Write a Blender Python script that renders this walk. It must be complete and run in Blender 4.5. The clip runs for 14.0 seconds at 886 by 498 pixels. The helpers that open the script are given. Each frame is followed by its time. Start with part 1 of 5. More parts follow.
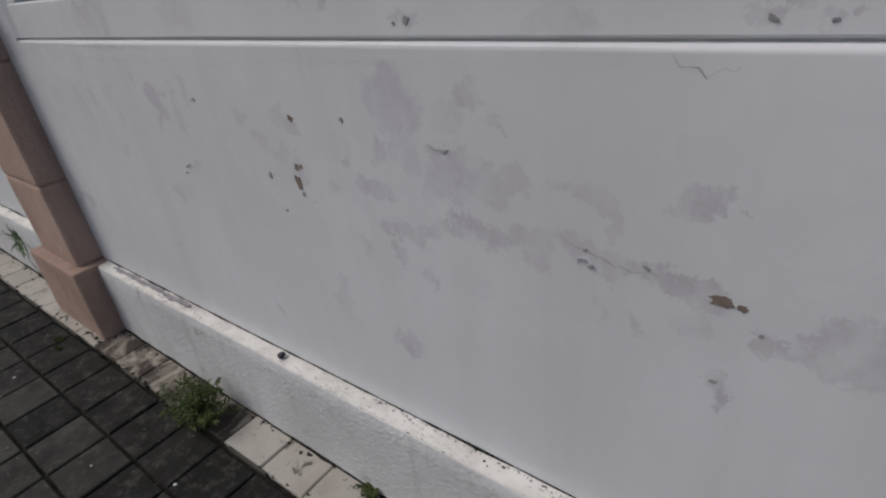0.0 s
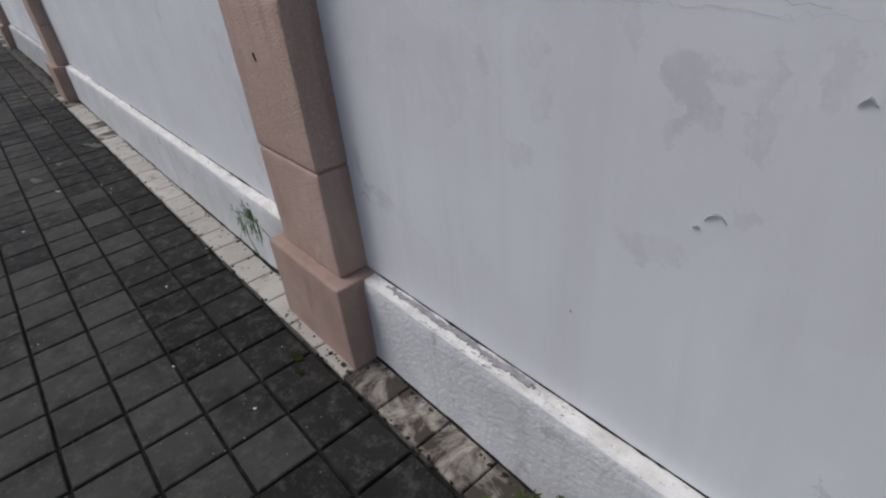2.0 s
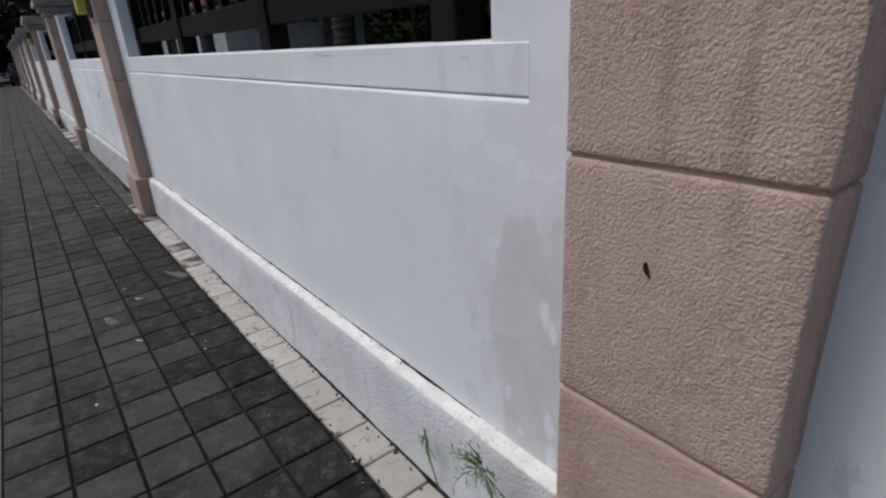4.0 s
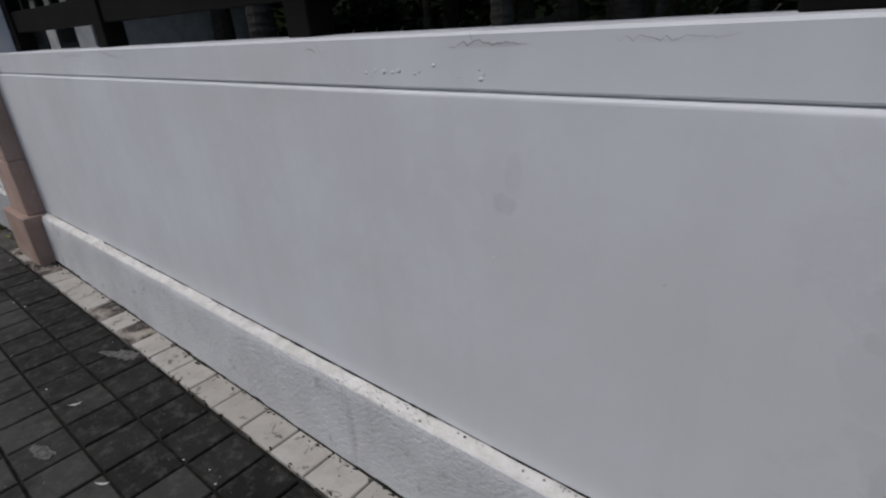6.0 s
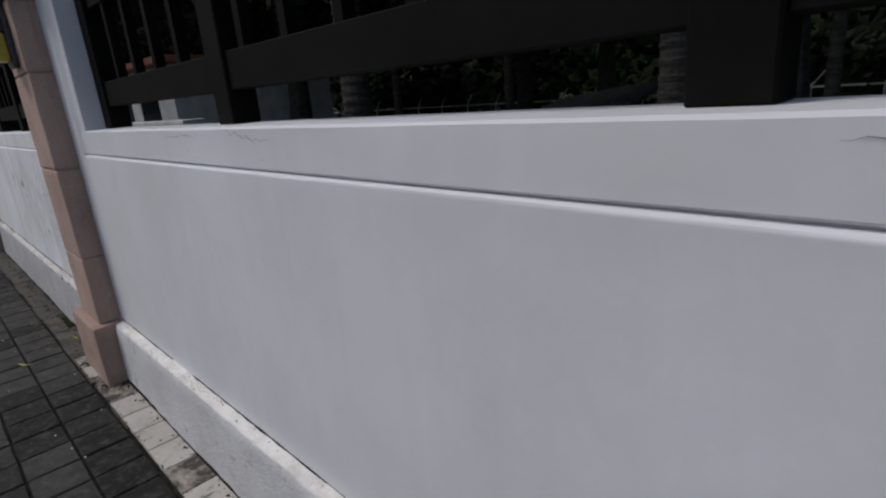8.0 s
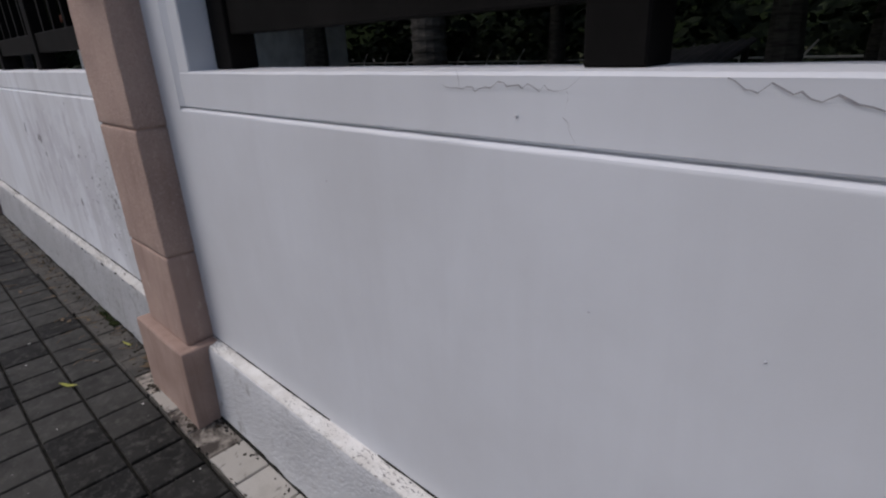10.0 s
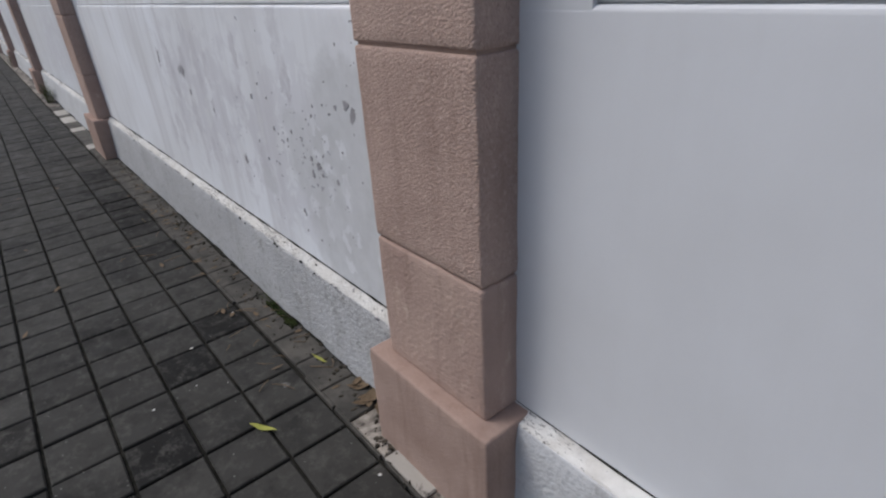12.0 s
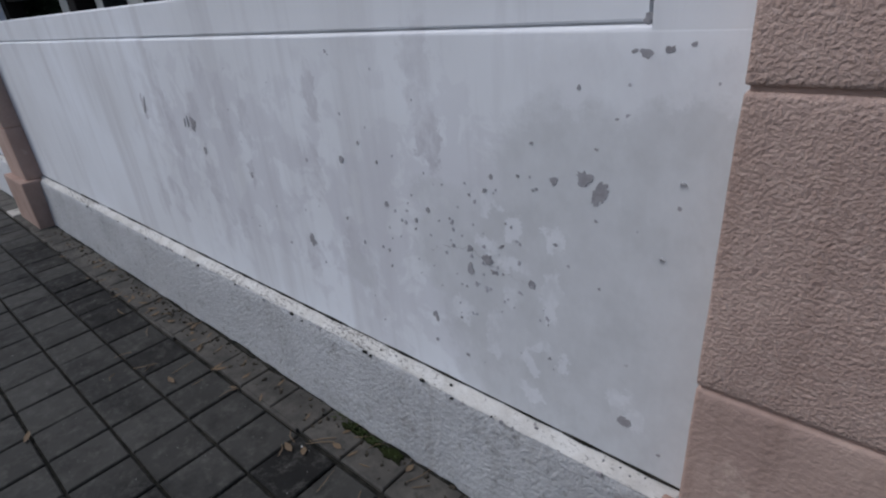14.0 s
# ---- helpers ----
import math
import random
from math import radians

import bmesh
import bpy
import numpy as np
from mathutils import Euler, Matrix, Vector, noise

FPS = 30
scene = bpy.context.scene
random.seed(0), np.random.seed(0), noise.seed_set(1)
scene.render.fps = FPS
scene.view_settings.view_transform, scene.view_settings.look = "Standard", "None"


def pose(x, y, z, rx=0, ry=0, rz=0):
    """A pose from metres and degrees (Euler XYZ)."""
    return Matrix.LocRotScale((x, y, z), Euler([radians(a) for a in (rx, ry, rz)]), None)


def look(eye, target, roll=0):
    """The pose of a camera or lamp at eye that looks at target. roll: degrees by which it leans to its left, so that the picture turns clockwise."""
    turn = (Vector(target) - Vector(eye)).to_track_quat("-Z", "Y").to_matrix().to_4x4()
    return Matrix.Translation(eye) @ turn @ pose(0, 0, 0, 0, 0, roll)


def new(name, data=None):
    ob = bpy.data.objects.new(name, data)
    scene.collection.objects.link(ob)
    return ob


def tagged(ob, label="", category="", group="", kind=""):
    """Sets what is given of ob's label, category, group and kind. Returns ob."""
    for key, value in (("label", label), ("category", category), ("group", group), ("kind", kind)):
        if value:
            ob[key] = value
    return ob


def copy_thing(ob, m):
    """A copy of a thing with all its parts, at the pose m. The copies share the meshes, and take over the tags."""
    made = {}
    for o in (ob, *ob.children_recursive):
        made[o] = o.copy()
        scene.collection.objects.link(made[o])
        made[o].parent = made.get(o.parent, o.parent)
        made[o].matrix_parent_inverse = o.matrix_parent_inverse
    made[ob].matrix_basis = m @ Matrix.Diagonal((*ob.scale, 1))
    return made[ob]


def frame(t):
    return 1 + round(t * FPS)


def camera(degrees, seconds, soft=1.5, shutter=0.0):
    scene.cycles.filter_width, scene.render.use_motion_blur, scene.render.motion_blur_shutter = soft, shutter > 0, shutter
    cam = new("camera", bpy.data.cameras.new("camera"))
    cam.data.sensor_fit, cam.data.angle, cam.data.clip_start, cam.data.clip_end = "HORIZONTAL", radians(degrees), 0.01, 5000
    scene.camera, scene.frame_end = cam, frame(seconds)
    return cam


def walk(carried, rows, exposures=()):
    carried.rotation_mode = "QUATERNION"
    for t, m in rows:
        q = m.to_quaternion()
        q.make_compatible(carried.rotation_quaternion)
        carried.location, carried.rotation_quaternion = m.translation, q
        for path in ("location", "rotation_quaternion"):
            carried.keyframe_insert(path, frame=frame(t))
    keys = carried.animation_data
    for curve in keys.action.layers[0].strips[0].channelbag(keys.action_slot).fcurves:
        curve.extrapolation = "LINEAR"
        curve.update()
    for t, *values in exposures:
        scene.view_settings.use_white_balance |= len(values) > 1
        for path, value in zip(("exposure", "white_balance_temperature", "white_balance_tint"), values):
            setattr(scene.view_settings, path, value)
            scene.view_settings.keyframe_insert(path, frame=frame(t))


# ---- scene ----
cam = camera(79.2, 14.0, soft=2.2)
PATH = [
    (0, (-0.015, 0.003, 1.36), (-1.131, 1.352, 0.393), -6.5),
    (0.5, (-0.249, 0.02, 1.328), (-1.454, 1.139, 0.19), -6.1),
    (1, (-0.544, -0.059, 1.319), (-1.599, 1.203, 0.183), 0.6),
    (1.5, (-0.82, -0.099, 1.321), (-1.948, 1.072, 0.157), -0.3),
    (2, (-1.181, -0.02, 1.321), (-2.511, 1.019, 0.247), -5.8),
    (2.5, (-1.455, -0.052, 1.309), (-2.763, 1.1, 0.33), -1.8),
    (3, (-1.733, -0.148, 1.344), (-2.951, 1.129, 0.403), -0.4),
    (3.5, (-2.041, -0.116, 1.351), (-3.43, 1.089, 0.564), -4.9),
    (4, (-2.306, -0.121, 1.366), (-3.794, 0.995, 0.63), -3.4),
    (4.2, (-2.415, -0.164, 1.363), (-3.862, 1.027, 0.665), -2.5),
    (6.3, (-3.507, -0.176, 1.384), (-4.644, 1.221, 0.515), -2.6),
    (6.5, (-3.599, -0.191, 1.367), (-4.698, 1.18, 0.413), -1.1),
    (7, (-3.845, -0.066, 1.373), (-5.189, 1.256, 0.706), -6.3),
    (9.3, (-5.28, 0.105, 1.426), (-6.681, 1.428, 0.892), -3.6),
    (9.5, (-5.393, 0.068, 1.425), (-6.734, 1.449, 0.882), -3.7),
    (10, (-5.682, -0.008, 1.397), (-6.991, 1.325, 0.683), -2.6),
    (10.5, (-6.041, 0.053, 1.342), (-7.466, 1.256, 0.619), -4.1),
    (11, (-6.37, -0.005, 1.311), (-7.791, 1.162, 0.525), -1.5),
    (11.5, (-6.675, -0.105, 1.322), (-7.983, 1.141, 0.464), 1.8),
    (12, (-6.985, -0.055, 1.293), (-8.382, 1.049, 0.382), -3.6),
    (12.5, (-7.212, -0.065, 1.289), (-8.642, 0.977, 0.357), -2.6),
    (13, (-7.475, -0.127, 1.317), (-8.698, 1.197, 0.45), 1.9),
    (13.5, (-7.679, -0.186, 1.329), (-8.873, 1.157, 0.45), 0.1),
    (14, (-7.892, -0.157, 1.31), (-9.121, 1.159, 0.442), -5.1),
]
EXPOSURES = [(0.0, -0.16, 6850, 10), (0.5, -0.12, 6800, 10), (1.5, 0.05, 6600, 10), (2.5, 0.2, 6450, 10), (3.5, 0.28, 6450, 10), (4.2, 0.32, 6450, 10), (6.5, -0.17, 6550, 10), (7.2, -0.17, 6550, 10), (9.5, 0.07, 6500, 14), (10.5, -0.11, 6550, 14), (11.5, 0.08, 6500, 12), (12.0, 0.25, 6450, 10), (12.5, 0.42, 6350, 10), (13.0, 0.36, 6250, 10), (13.5, 0.2, 6150, 10), (14.0, -0.03, 6050, 10)]
walk(cam, [(t, look(eye, target, roll)) for t, eye, target, roll in PATH], EXPOSURES)

# ---- world and light: bright overcast sky ----
world = bpy.data.worlds.new("overcast_sky")
scene.world = world
world.use_nodes = True
wn, wl = world.node_tree.nodes, world.node_tree.links
sky = wn.new("ShaderNodeTexSky")
sky.sky_type = "NISHITA"
sky.sun_disc = False
sky.sun_elevation, sky.sun_rotation = radians(53), radians(225)
sky.air_density, sky.dust_density, sky.ozone_density = 1.0, 3.0, 1.0
hue = wn.new("ShaderNodeHueSaturation")
hue.inputs["Saturation"].default_value = 0.92
wl.new(sky.outputs[0], hue.inputs["Color"])
wl.new(hue.outputs[0], wn["Background"].inputs[0])
wn["Background"].inputs[1].default_value = 0.1
sun_data = bpy.data.lights.new("sun", "SUN")
sun_data.energy, sun_data.angle, sun_data.color = 1.0, radians(28), (0.98, 0.985, 1.0)
sun = new("sun", sun_data)
sun.matrix_world = look((0, 0, 0), (0.42, 0.42, -0.80))


# ---- materials ----
class Mat:
    """A small node builder around one Principled material."""

    def __init__(self, name, rough=0.8, spec=0.3, metal=0.0):
        self.m = bpy.data.materials.new(name)
        self.m.use_nodes = True
        self.n, self.l = self.m.node_tree.nodes, self.m.node_tree.links
        self.b = self.n["Principled BSDF"]
        self.b.inputs["Roughness"].default_value = rough
        self.b.inputs["Specular IOR Level"].default_value = spec
        self.b.inputs["Metallic"].default_value = metal
        self.pos = self.n.new("ShaderNodeNewGeometry").outputs["Position"]

    def scaled(self, v):
        mp = self.n.new("ShaderNodeMapping")
        mp.inputs["Scale"].default_value = v
        self.l.new(self.pos, mp.inputs["Vector"])
        return mp.outputs[0]

    def shifted(self, x, y, z, sx, sy, sz):
        mp = self.n.new("ShaderNodeMapping")
        mp.inputs["Scale"].default_value = (sx, sy, sz)
        mp.inputs["Location"].default_value = (-x * sx, -y * sy, -z * sz)
        self.l.new(self.pos, mp.inputs["Vector"])
        return mp.outputs[0]

    def noise(self, scale, detail=4, rough=0.55, vec=None, distort=0.0):
        t = self.n.new("ShaderNodeTexNoise")
        t.inputs["Scale"].default_value = scale
        t.inputs["Detail"].default_value = detail
        t.inputs["Roughness"].default_value = rough
        t.inputs["Distortion"].default_value = distort
        self.l.new(vec if vec is not None else self.pos, t.inputs["Vector"])
        return t.outputs["Fac"]

    def voronoi(self, scale, feature="F1", vec=None):
        t = self.n.new("ShaderNodeTexVoronoi")
        t.feature = feature
        t.inputs["Scale"].default_value = scale
        self.l.new(vec if vec is not None else self.pos, t.inputs["Vector"])
        return t.outputs["Distance"]

    def ramp(self, fac, lo, hi, a=0.0, b=1.0):
        t = self.n.new("ShaderNodeMapRange")
        t.inputs["From Min"].default_value, t.inputs["From Max"].default_value = lo, hi
        t.inputs["To Min"].default_value, t.inputs["To Max"].default_value = a, b
        self.l.new(fac, t.inputs["Value"])
        return t.outputs[0]

    def math(self, op, a, b):
        t = self.n.new("ShaderNodeMath")
        t.operation = op
        for i, v in enumerate((a, b)):
            if isinstance(v, (int, float)):
                t.inputs[i].default_value = v
            else:
                self.l.new(v, t.inputs[i])
        return t.outputs[0]

    def ball(self, x, y, z, rx, ry, rz):
        """1 at the middle of an ellipsoid, 0 at its edge and outside."""
        vec = self.shifted(x, y, z, 1 / rx, 1 / ry, 1 / rz)
        t = self.n.new("ShaderNodeVectorMath")
        t.operation = "LENGTH"
        self.l.new(vec, t.inputs[0])
        return self.ramp(t.outputs["Value"], 0.35, 1.0, 1.0, 0.0)

    def mix(self, fac, a, b):
        t = self.n.new("ShaderNodeMix")
        t.data_type = "RGBA"
        if isinstance(fac, (int, float)):
            t.inputs["Factor"].default_value = fac
        else:
            self.l.new(fac, t.inputs["Factor"])
        for key, v in (("A", a), ("B", b)):
            sock = [s for s in t.inputs if s.name == key and s.type == "RGBA"][0]
            if isinstance(v, tuple):
                sock.default_value = (*v, 1)
            else:
                self.l.new(v, sock)
        return [s for s in t.outputs if s.type == "RGBA"][0]

    def rand(self):
        return self.n.new("ShaderNodeObjectInfo").outputs["Random"]

    def island(self):
        return self.n.new("ShaderNodeNewGeometry").outputs["Random Per Island"]

    def colour(self, c):
        if isinstance(c, tuple):
            self.b.inputs["Base Color"].default_value = (*c, 1)
        else:
            self.l.new(c, self.b.inputs["Base Color"])
        return self

    def bump(self, h, strength=0.3, distance=0.002):
        t = self.n.new("ShaderNodeBump")
        t.inputs["Strength"].default_value = strength
        t.inputs["Distance"].default_value = distance
        self.l.new(h, t.inputs["Height"])
        old = self.b.inputs["Normal"].links
        if old:
            self.l.new(old[0].from_socket, t.inputs["Normal"])
        self.l.new(t.outputs[0], self.b.inputs["Normal"])
        return self

    def rough_by(self, fac, lo, hi):
        self.l.new(self.ramp(fac, 0.3, 0.7, lo, hi), self.b.inputs["Roughness"])
        return self


def spots_mask(m, spots, sway, broken):
    """1 inside any of the given ellipses, whose edges are torn by a noise of the given sway; broken thins them out inside."""
    warp = m.n.new("ShaderNodeTexNoise")
    warp.inputs["Scale"].default_value, warp.inputs["Detail"].default_value, warp.inputs["Roughness"].default_value = 17.0, 8, 0.74
    m.l.new(m.pos, warp.inputs["Vector"])
    sub = m.n.new("ShaderNodeVectorMath")
    sub.operation = "MULTIPLY_ADD"
    m.l.new(warp.outputs["Color"], sub.inputs[0])
    sub.inputs[1].default_value, sub.inputs[2].default_value = (sway,) * 3, (-sway / 2,) * 3
    moved = m.n.new("ShaderNodeVectorMath")
    moved.operation = "ADD"
    m.l.new(m.pos, moved.inputs[0])
    m.l.new(sub.outputs[0], moved.inputs[1])
    total = None
    plain, m.pos = m.pos, moved.outputs[0]
    for lo, hi, sx, sz in ((1.45, 99.0, 1.0, 2.0), (0.6, 1.45, 1.0, 1.0), (0.0, 0.6, 2.6, 1.0)):
        near = [p for p in spots if lo < p[2] / p[3] <= hi]
        if not near:
            continue
        vec = m.scaled((sx, 0.0, sz))
        for x, z, rx, rz, amount in near:
            t = m.n.new("ShaderNodeVectorMath")
            t.operation = "DISTANCE"
            m.l.new(vec, t.inputs[0])
            t.inputs[1].default_value = (x * sx, 0.0, z * sz)
            r = (rx * sx + rz * sz) / 2
            f = m.ramp(t.outputs["Value"], 0.85 * r, 1.12 * r, amount, 0.0)
            total = f if total is None else m.math("MAXIMUM", total, f)
    m.pos = plain
    if broken:
        total = m.math("MULTIPLY", total, m.ramp(m.noise(13.0, 6, 0.7, m.scaled((1, 1, 0.6))), 0.4, 0.58, 1.0 - broken, 1.0 + broken))
    return total


def painted_wall(name, stains, streaks, seed, layers=(), white=1.0):
    """White masonry paint: faint mottling, runs of rain, and areas where the paint is worn to a violet-grey undercoat."""
    m = Mat(name, 0.62, 0.35)
    off = m.shifted(seed, seed * 0.7, -seed * 0.3, 1, 1, 1)
    mott = m.noise(2.2, 5, 0.6, off)
    c = m.mix(m.ramp(mott, 0.35, 0.7), (0.735 * white, 0.75 * white, 0.785 * white), (0.665 * white, 0.675 * white, 0.70 * white))
    faint = m.noise(1.0, 4, 0.6, m.shifted(seed * 2, 0, 0, 9, 4, 1.1), 0.6)
    c = m.mix(m.ramp(faint, 0.42, 0.75, 0.0, 0.22), c, (0.62 * white, 0.625 * white, 0.645 * white))
    c = m.mix(m.ramp(m.noise(0.55, 3, 0.5, off), 0.4, 0.62, 0.0, 0.45), c, (0.66, 0.655, 0.655))
    runs = m.noise(1.0, 5, 0.6, m.shifted(seed, 0, 0, 9, 1, 0.7))
    c = m.mix(m.math("MULTIPLY", m.ramp(runs, 0.5, 0.72), streaks), c, (0.56, 0.55, 0.565))
    for x, z, rx, rz, amount in stains:
        worn = m.noise(11.0, 6, 0.62, off, 0.5)
        area = m.ball(x, 0.69, z, rx, 1.0, rz)
        f = m.ramp(m.math("ADD", worn, m.math("MULTIPLY", area, 0.22)), 0.64, 0.70)
        c = m.mix(m.math("MULTIPLY", m.math("MULTIPLY", f, area), amount), c, (0.575, 0.565, 0.605))
    for spots, sway, broken, tones in layers:
        c = m.mix(spots_mask(m, spots, sway, broken), c, m.mix(m.ramp(m.noise(14.0, 4, 0.6), 0.35, 0.7), *tones))
    m.colour(c)
    m.bump(m.noise(3.0, 3, 0.5), 0.35, 0.008)
    m.bump(m.noise(170.0, 3, 0.6), 0.12, 0.002)
    return m.m


def make_materials():
    mats = {}
    rng = random.Random(31)
    lilac = ((0.525, 0.515, 0.545), (0.60, 0.59, 0.615))
    pale = ((0.545, 0.535, 0.57), (0.61, 0.60, 0.63))
    spots = [(-0.565, 1.062, 0.035, 0.010, 0.8), (-0.52, 1.045, 0.07, 0.022, 0.6), (-0.47, 1.01, 0.055, 0.03, 0.5), (-0.42, 1.03, 0.03, 0.035, 0.5), (-0.34, 1.03, 0.018, 0.012, 0.6), (-0.285, 1.02, 0.03, 0.016, 0.6), (-0.27, 0.995, 0.018, 0.03, 0.5), (-0.14, 1.05, 0.03, 0.02, 0.75), (-0.165, 1.035, 0.03, 0.012, 0.5),
             (-0.70, 0.88, 0.04, 0.012, 0.6), (-0.65, 0.878, 0.035, 0.016, 0.5), (-0.695, 0.82, 0.012, 0.045, 0.5), (-0.60, 0.895, 0.03, 0.012, 0.5), (-0.555, 0.915, 0.03, 0.014, 0.5), (-0.52, 0.945, 0.035, 0.022, 0.6), (-0.47, 0.915, 0.045, 0.028, 0.6), (-0.40, 0.94, 0.04, 0.022, 0.65), (-0.385, 0.905, 0.03, 0.03, 0.6), (-0.335, 0.945, 0.03, 0.02, 0.7), (-0.29, 0.935, 0.035, 0.014, 0.8), (-0.25, 0.918, 0.03, 0.022, 0.75), (-0.20, 0.925, 0.04, 0.018, 0.8), (-0.15, 0.922, 0.04, 0.018, 0.8), (-0.12, 0.90, 0.03, 0.025, 0.7), (-0.14, 0.855, 0.03, 0.018, 0.4),
             (-0.045, 0.86, 0.018, 0.018, 0.85), (-0.005, 0.865, 0.022, 0.014, 0.6), (0.03, 0.885, 0.03, 0.014, 0.6), (0.06, 0.905, 0.05, 0.022, 0.7), (0.05, 0.855, 0.035, 0.04, 0.5), (0.13, 0.89, 0.05, 0.03, 0.6), (-0.093, 0.76, 0.017, 0.022, 0.85), (-0.085, 0.735, 0.012, 0.02, 0.6), (-0.62, 0.785, 0.009, 0.03, 0.45), (-0.275, 0.835, 0.010, 0.022, 0.5), (-0.21, 0.83, 0.012, 0.02, 0.5),
             (-0.50, 1.165, 0.03, 0.028, 0.6), (-0.55, 1.125, 0.03, 0.03, 0.35), (-0.45, 1.12, 0.018, 0.012, 0.5), (-0.615, 1.275, 0.025, 0.008, 0.7), (-0.10, 1.27, 0.025, 0.008, 0.8), (-0.05, 1.262, 0.02, 0.006, 0.7), (-0.88, 1.305, 0.014, 0.007, 0.8), (-0.80, 1.302, 0.02, 0.007, 0.6), (-0.35, 1.262, 0.08, 0.014, 0.35),
             (-1.08, 0.945, 0.014, 0.014, 0.8), (-0.80, 1.02, 0.014, 0.016, 0.7), (-0.86, 0.95, 0.02, 0.018, 0.5), (-0.955, 1.075, 0.025, 0.018, 0.5), (-0.965, 0.965, 0.03, 0.035, 0.35), (-1.06, 0.86, 0.010, 0.007, 0.7)]
    soft_spots = [(-0.66, 1.14, 0.075, 0.055, 0.6), (-0.715, 1.045, 0.03, 0.025, 0.6), (-0.65, 1.045, 0.035, 0.03, 0.5), (-0.735, 0.965, 0.04, 0.025, 0.6), (-0.60, 0.985, 0.02, 0.018, 0.5), (-0.55, 1.01, 0.07, 0.035, 0.5), (-0.715, 0.59, 0.036, 0.036, 0.75), (-1.147, 1.08, 0.03, 0.03, 0.5), (-1.08, 1.02, 0.025, 0.03, 0.5), (-1.015, 1.01, 0.03, 0.025, 0.5), (-1.0, 1.09, 0.03, 0.03, 0.4), (-0.91, 0.65, 0.02, 0.09, 0.35), (-0.80, 0.82, 0.014, 0.04, 0.4),
                  (-1.52, 1.10, 0.04, 0.03, 0.7), (-1.50, 1.065, 0.03, 0.025, 0.7), (-1.535, 1.035, 0.016, 0.02, 0.6), (-1.47, 1.12, 0.025, 0.012, 0.7), (-1.425, 1.11, 0.014, 0.03, 0.6), (-1.42, 1.04, 0.008, 0.05, 0.4), (-1.355, 1.13, 0.016, 0.03, 0.5), (-1.40, 0.925, 0.02, 0.018, 0.5), (-1.78, 1.10, 0.03, 0.022, 0.5), (-1.775, 1.02, 0.025, 0.03, 0.5), (-1.545, 0.82, 0.05, 0.03, 0.5), (-1.92, 1.075, 0.014, 0.03, 0.5), (-2.185, 1.075, 0.02, 0.03, 0.4), (-1.83, 0.91, 0.02, 0.03, 0.4), (-1.615, 1.16, 0.022, 0.03, 0.5),
                  (-2.40, 0.665, 0.035, 0.016, 0.9), (-2.43, 0.63, 0.02, 0.014, 0.8), (-2.33, 0.645, 0.06, 0.008, 0.7), (-2.44, 0.73, 0.012, 0.05, 0.7), (-2.42, 1.22, 0.08, 0.05, 0.5), (-2.25, 1.25, 0.05, 0.06, 0.4), (-1.75, 1.29, 0.14, 0.04, 0.5), (-1.3, 1.3, 0.10, 0.03, 0.4), (-2.02, 1.02, 0.010, 0.16, 0.3), (-1.21, 0.51, 0.012, 0.02, 0.5)]
    mats["wall_a"] = painted_wall("white_paint_stained", [(-0.35, 0.95, 0.9, 0.4, 0.15), (-1.2, 1.0, 0.7, 0.45, 0.15), (-2.1, 1.13, 0.6, 0.28, 0.25)], 0.3, 1.7, [(soft_spots, 0.15, 0.55, pale), (spots, 0.13, 0.55, lilac)])
    # bare grey undercoat beside the pillar, torn at its upper edge, with white islands left on it
    grey = ((0.535, 0.54, 0.535), (0.60, 0.605, 0.605))
    bare = [(-2.95, 0.58, 0.20, 0.36, 0.95), (-3.122, 0.86, 0.03, 0.175, 0.95), (-3.075, 0.86, 0.045, 0.155, 0.95), (-3.03, 0.86, 0.03, 0.125, 0.95), (-2.985, 0.9, 0.03, 0.15, 0.95), (-3.14, 0.70, 0.05, 0.22, 0.95), (-3.10, 0.45, 0.07, 0.16, 0.9), (-3.165, 0.62, 0.04, 0.12, 0.6), (-3.215, 0.80, 0.02, 0.07, 0.45), (-3.225, 0.55, 0.025, 0.09, 0.4), (-3.315, 1.0, 0.022, 0.03, 0.4), (-3.31, 0.92, 0.02, 0.03, 0.35), (-3.27, 0.68, 0.02, 0.05, 0.35), (-3.29, 0.42, 0.025, 0.04, 0.35)]
    islands = [(-3.02, 0.77, 0.018, 0.03, 0.9), (-2.998, 0.73, 0.012, 0.03, 0.9), (-3.005, 0.47, 0.012, 0.04, 0.9), (-2.995, 0.38, 0.014, 0.05, 0.9), (-3.14, 0.5, 0.012, 0.02, 0.6), (-3.10, 0.40, 0.012, 0.015, 0.6)]
    mats["wall_b"] = painted_wall("white_paint_clean", [(-3.1, 0.9, 0.5, 0.8, 0.3), (-4.5, 1.0, 1.2, 0.6, 0.1)], 0.12, 4.1, [(bare, 0.07, 0.0, grey), (islands, 0.06, 0.0, ((0.70, 0.71, 0.735), (0.73, 0.74, 0.77))), ([(-3.93, 1.09, 0.012, 0.06, 0.3), (-3.95, 1.02, 0.02, 0.03, 0.35), (-3.36, 1.29, 0.012, 0.05, 0.4), (-3.2, 1.28, 0.02, 0.05, 0.35), (-3.11, 1.3, 0.015, 0.06, 0.35)], 0.05, 0.5, pale)])
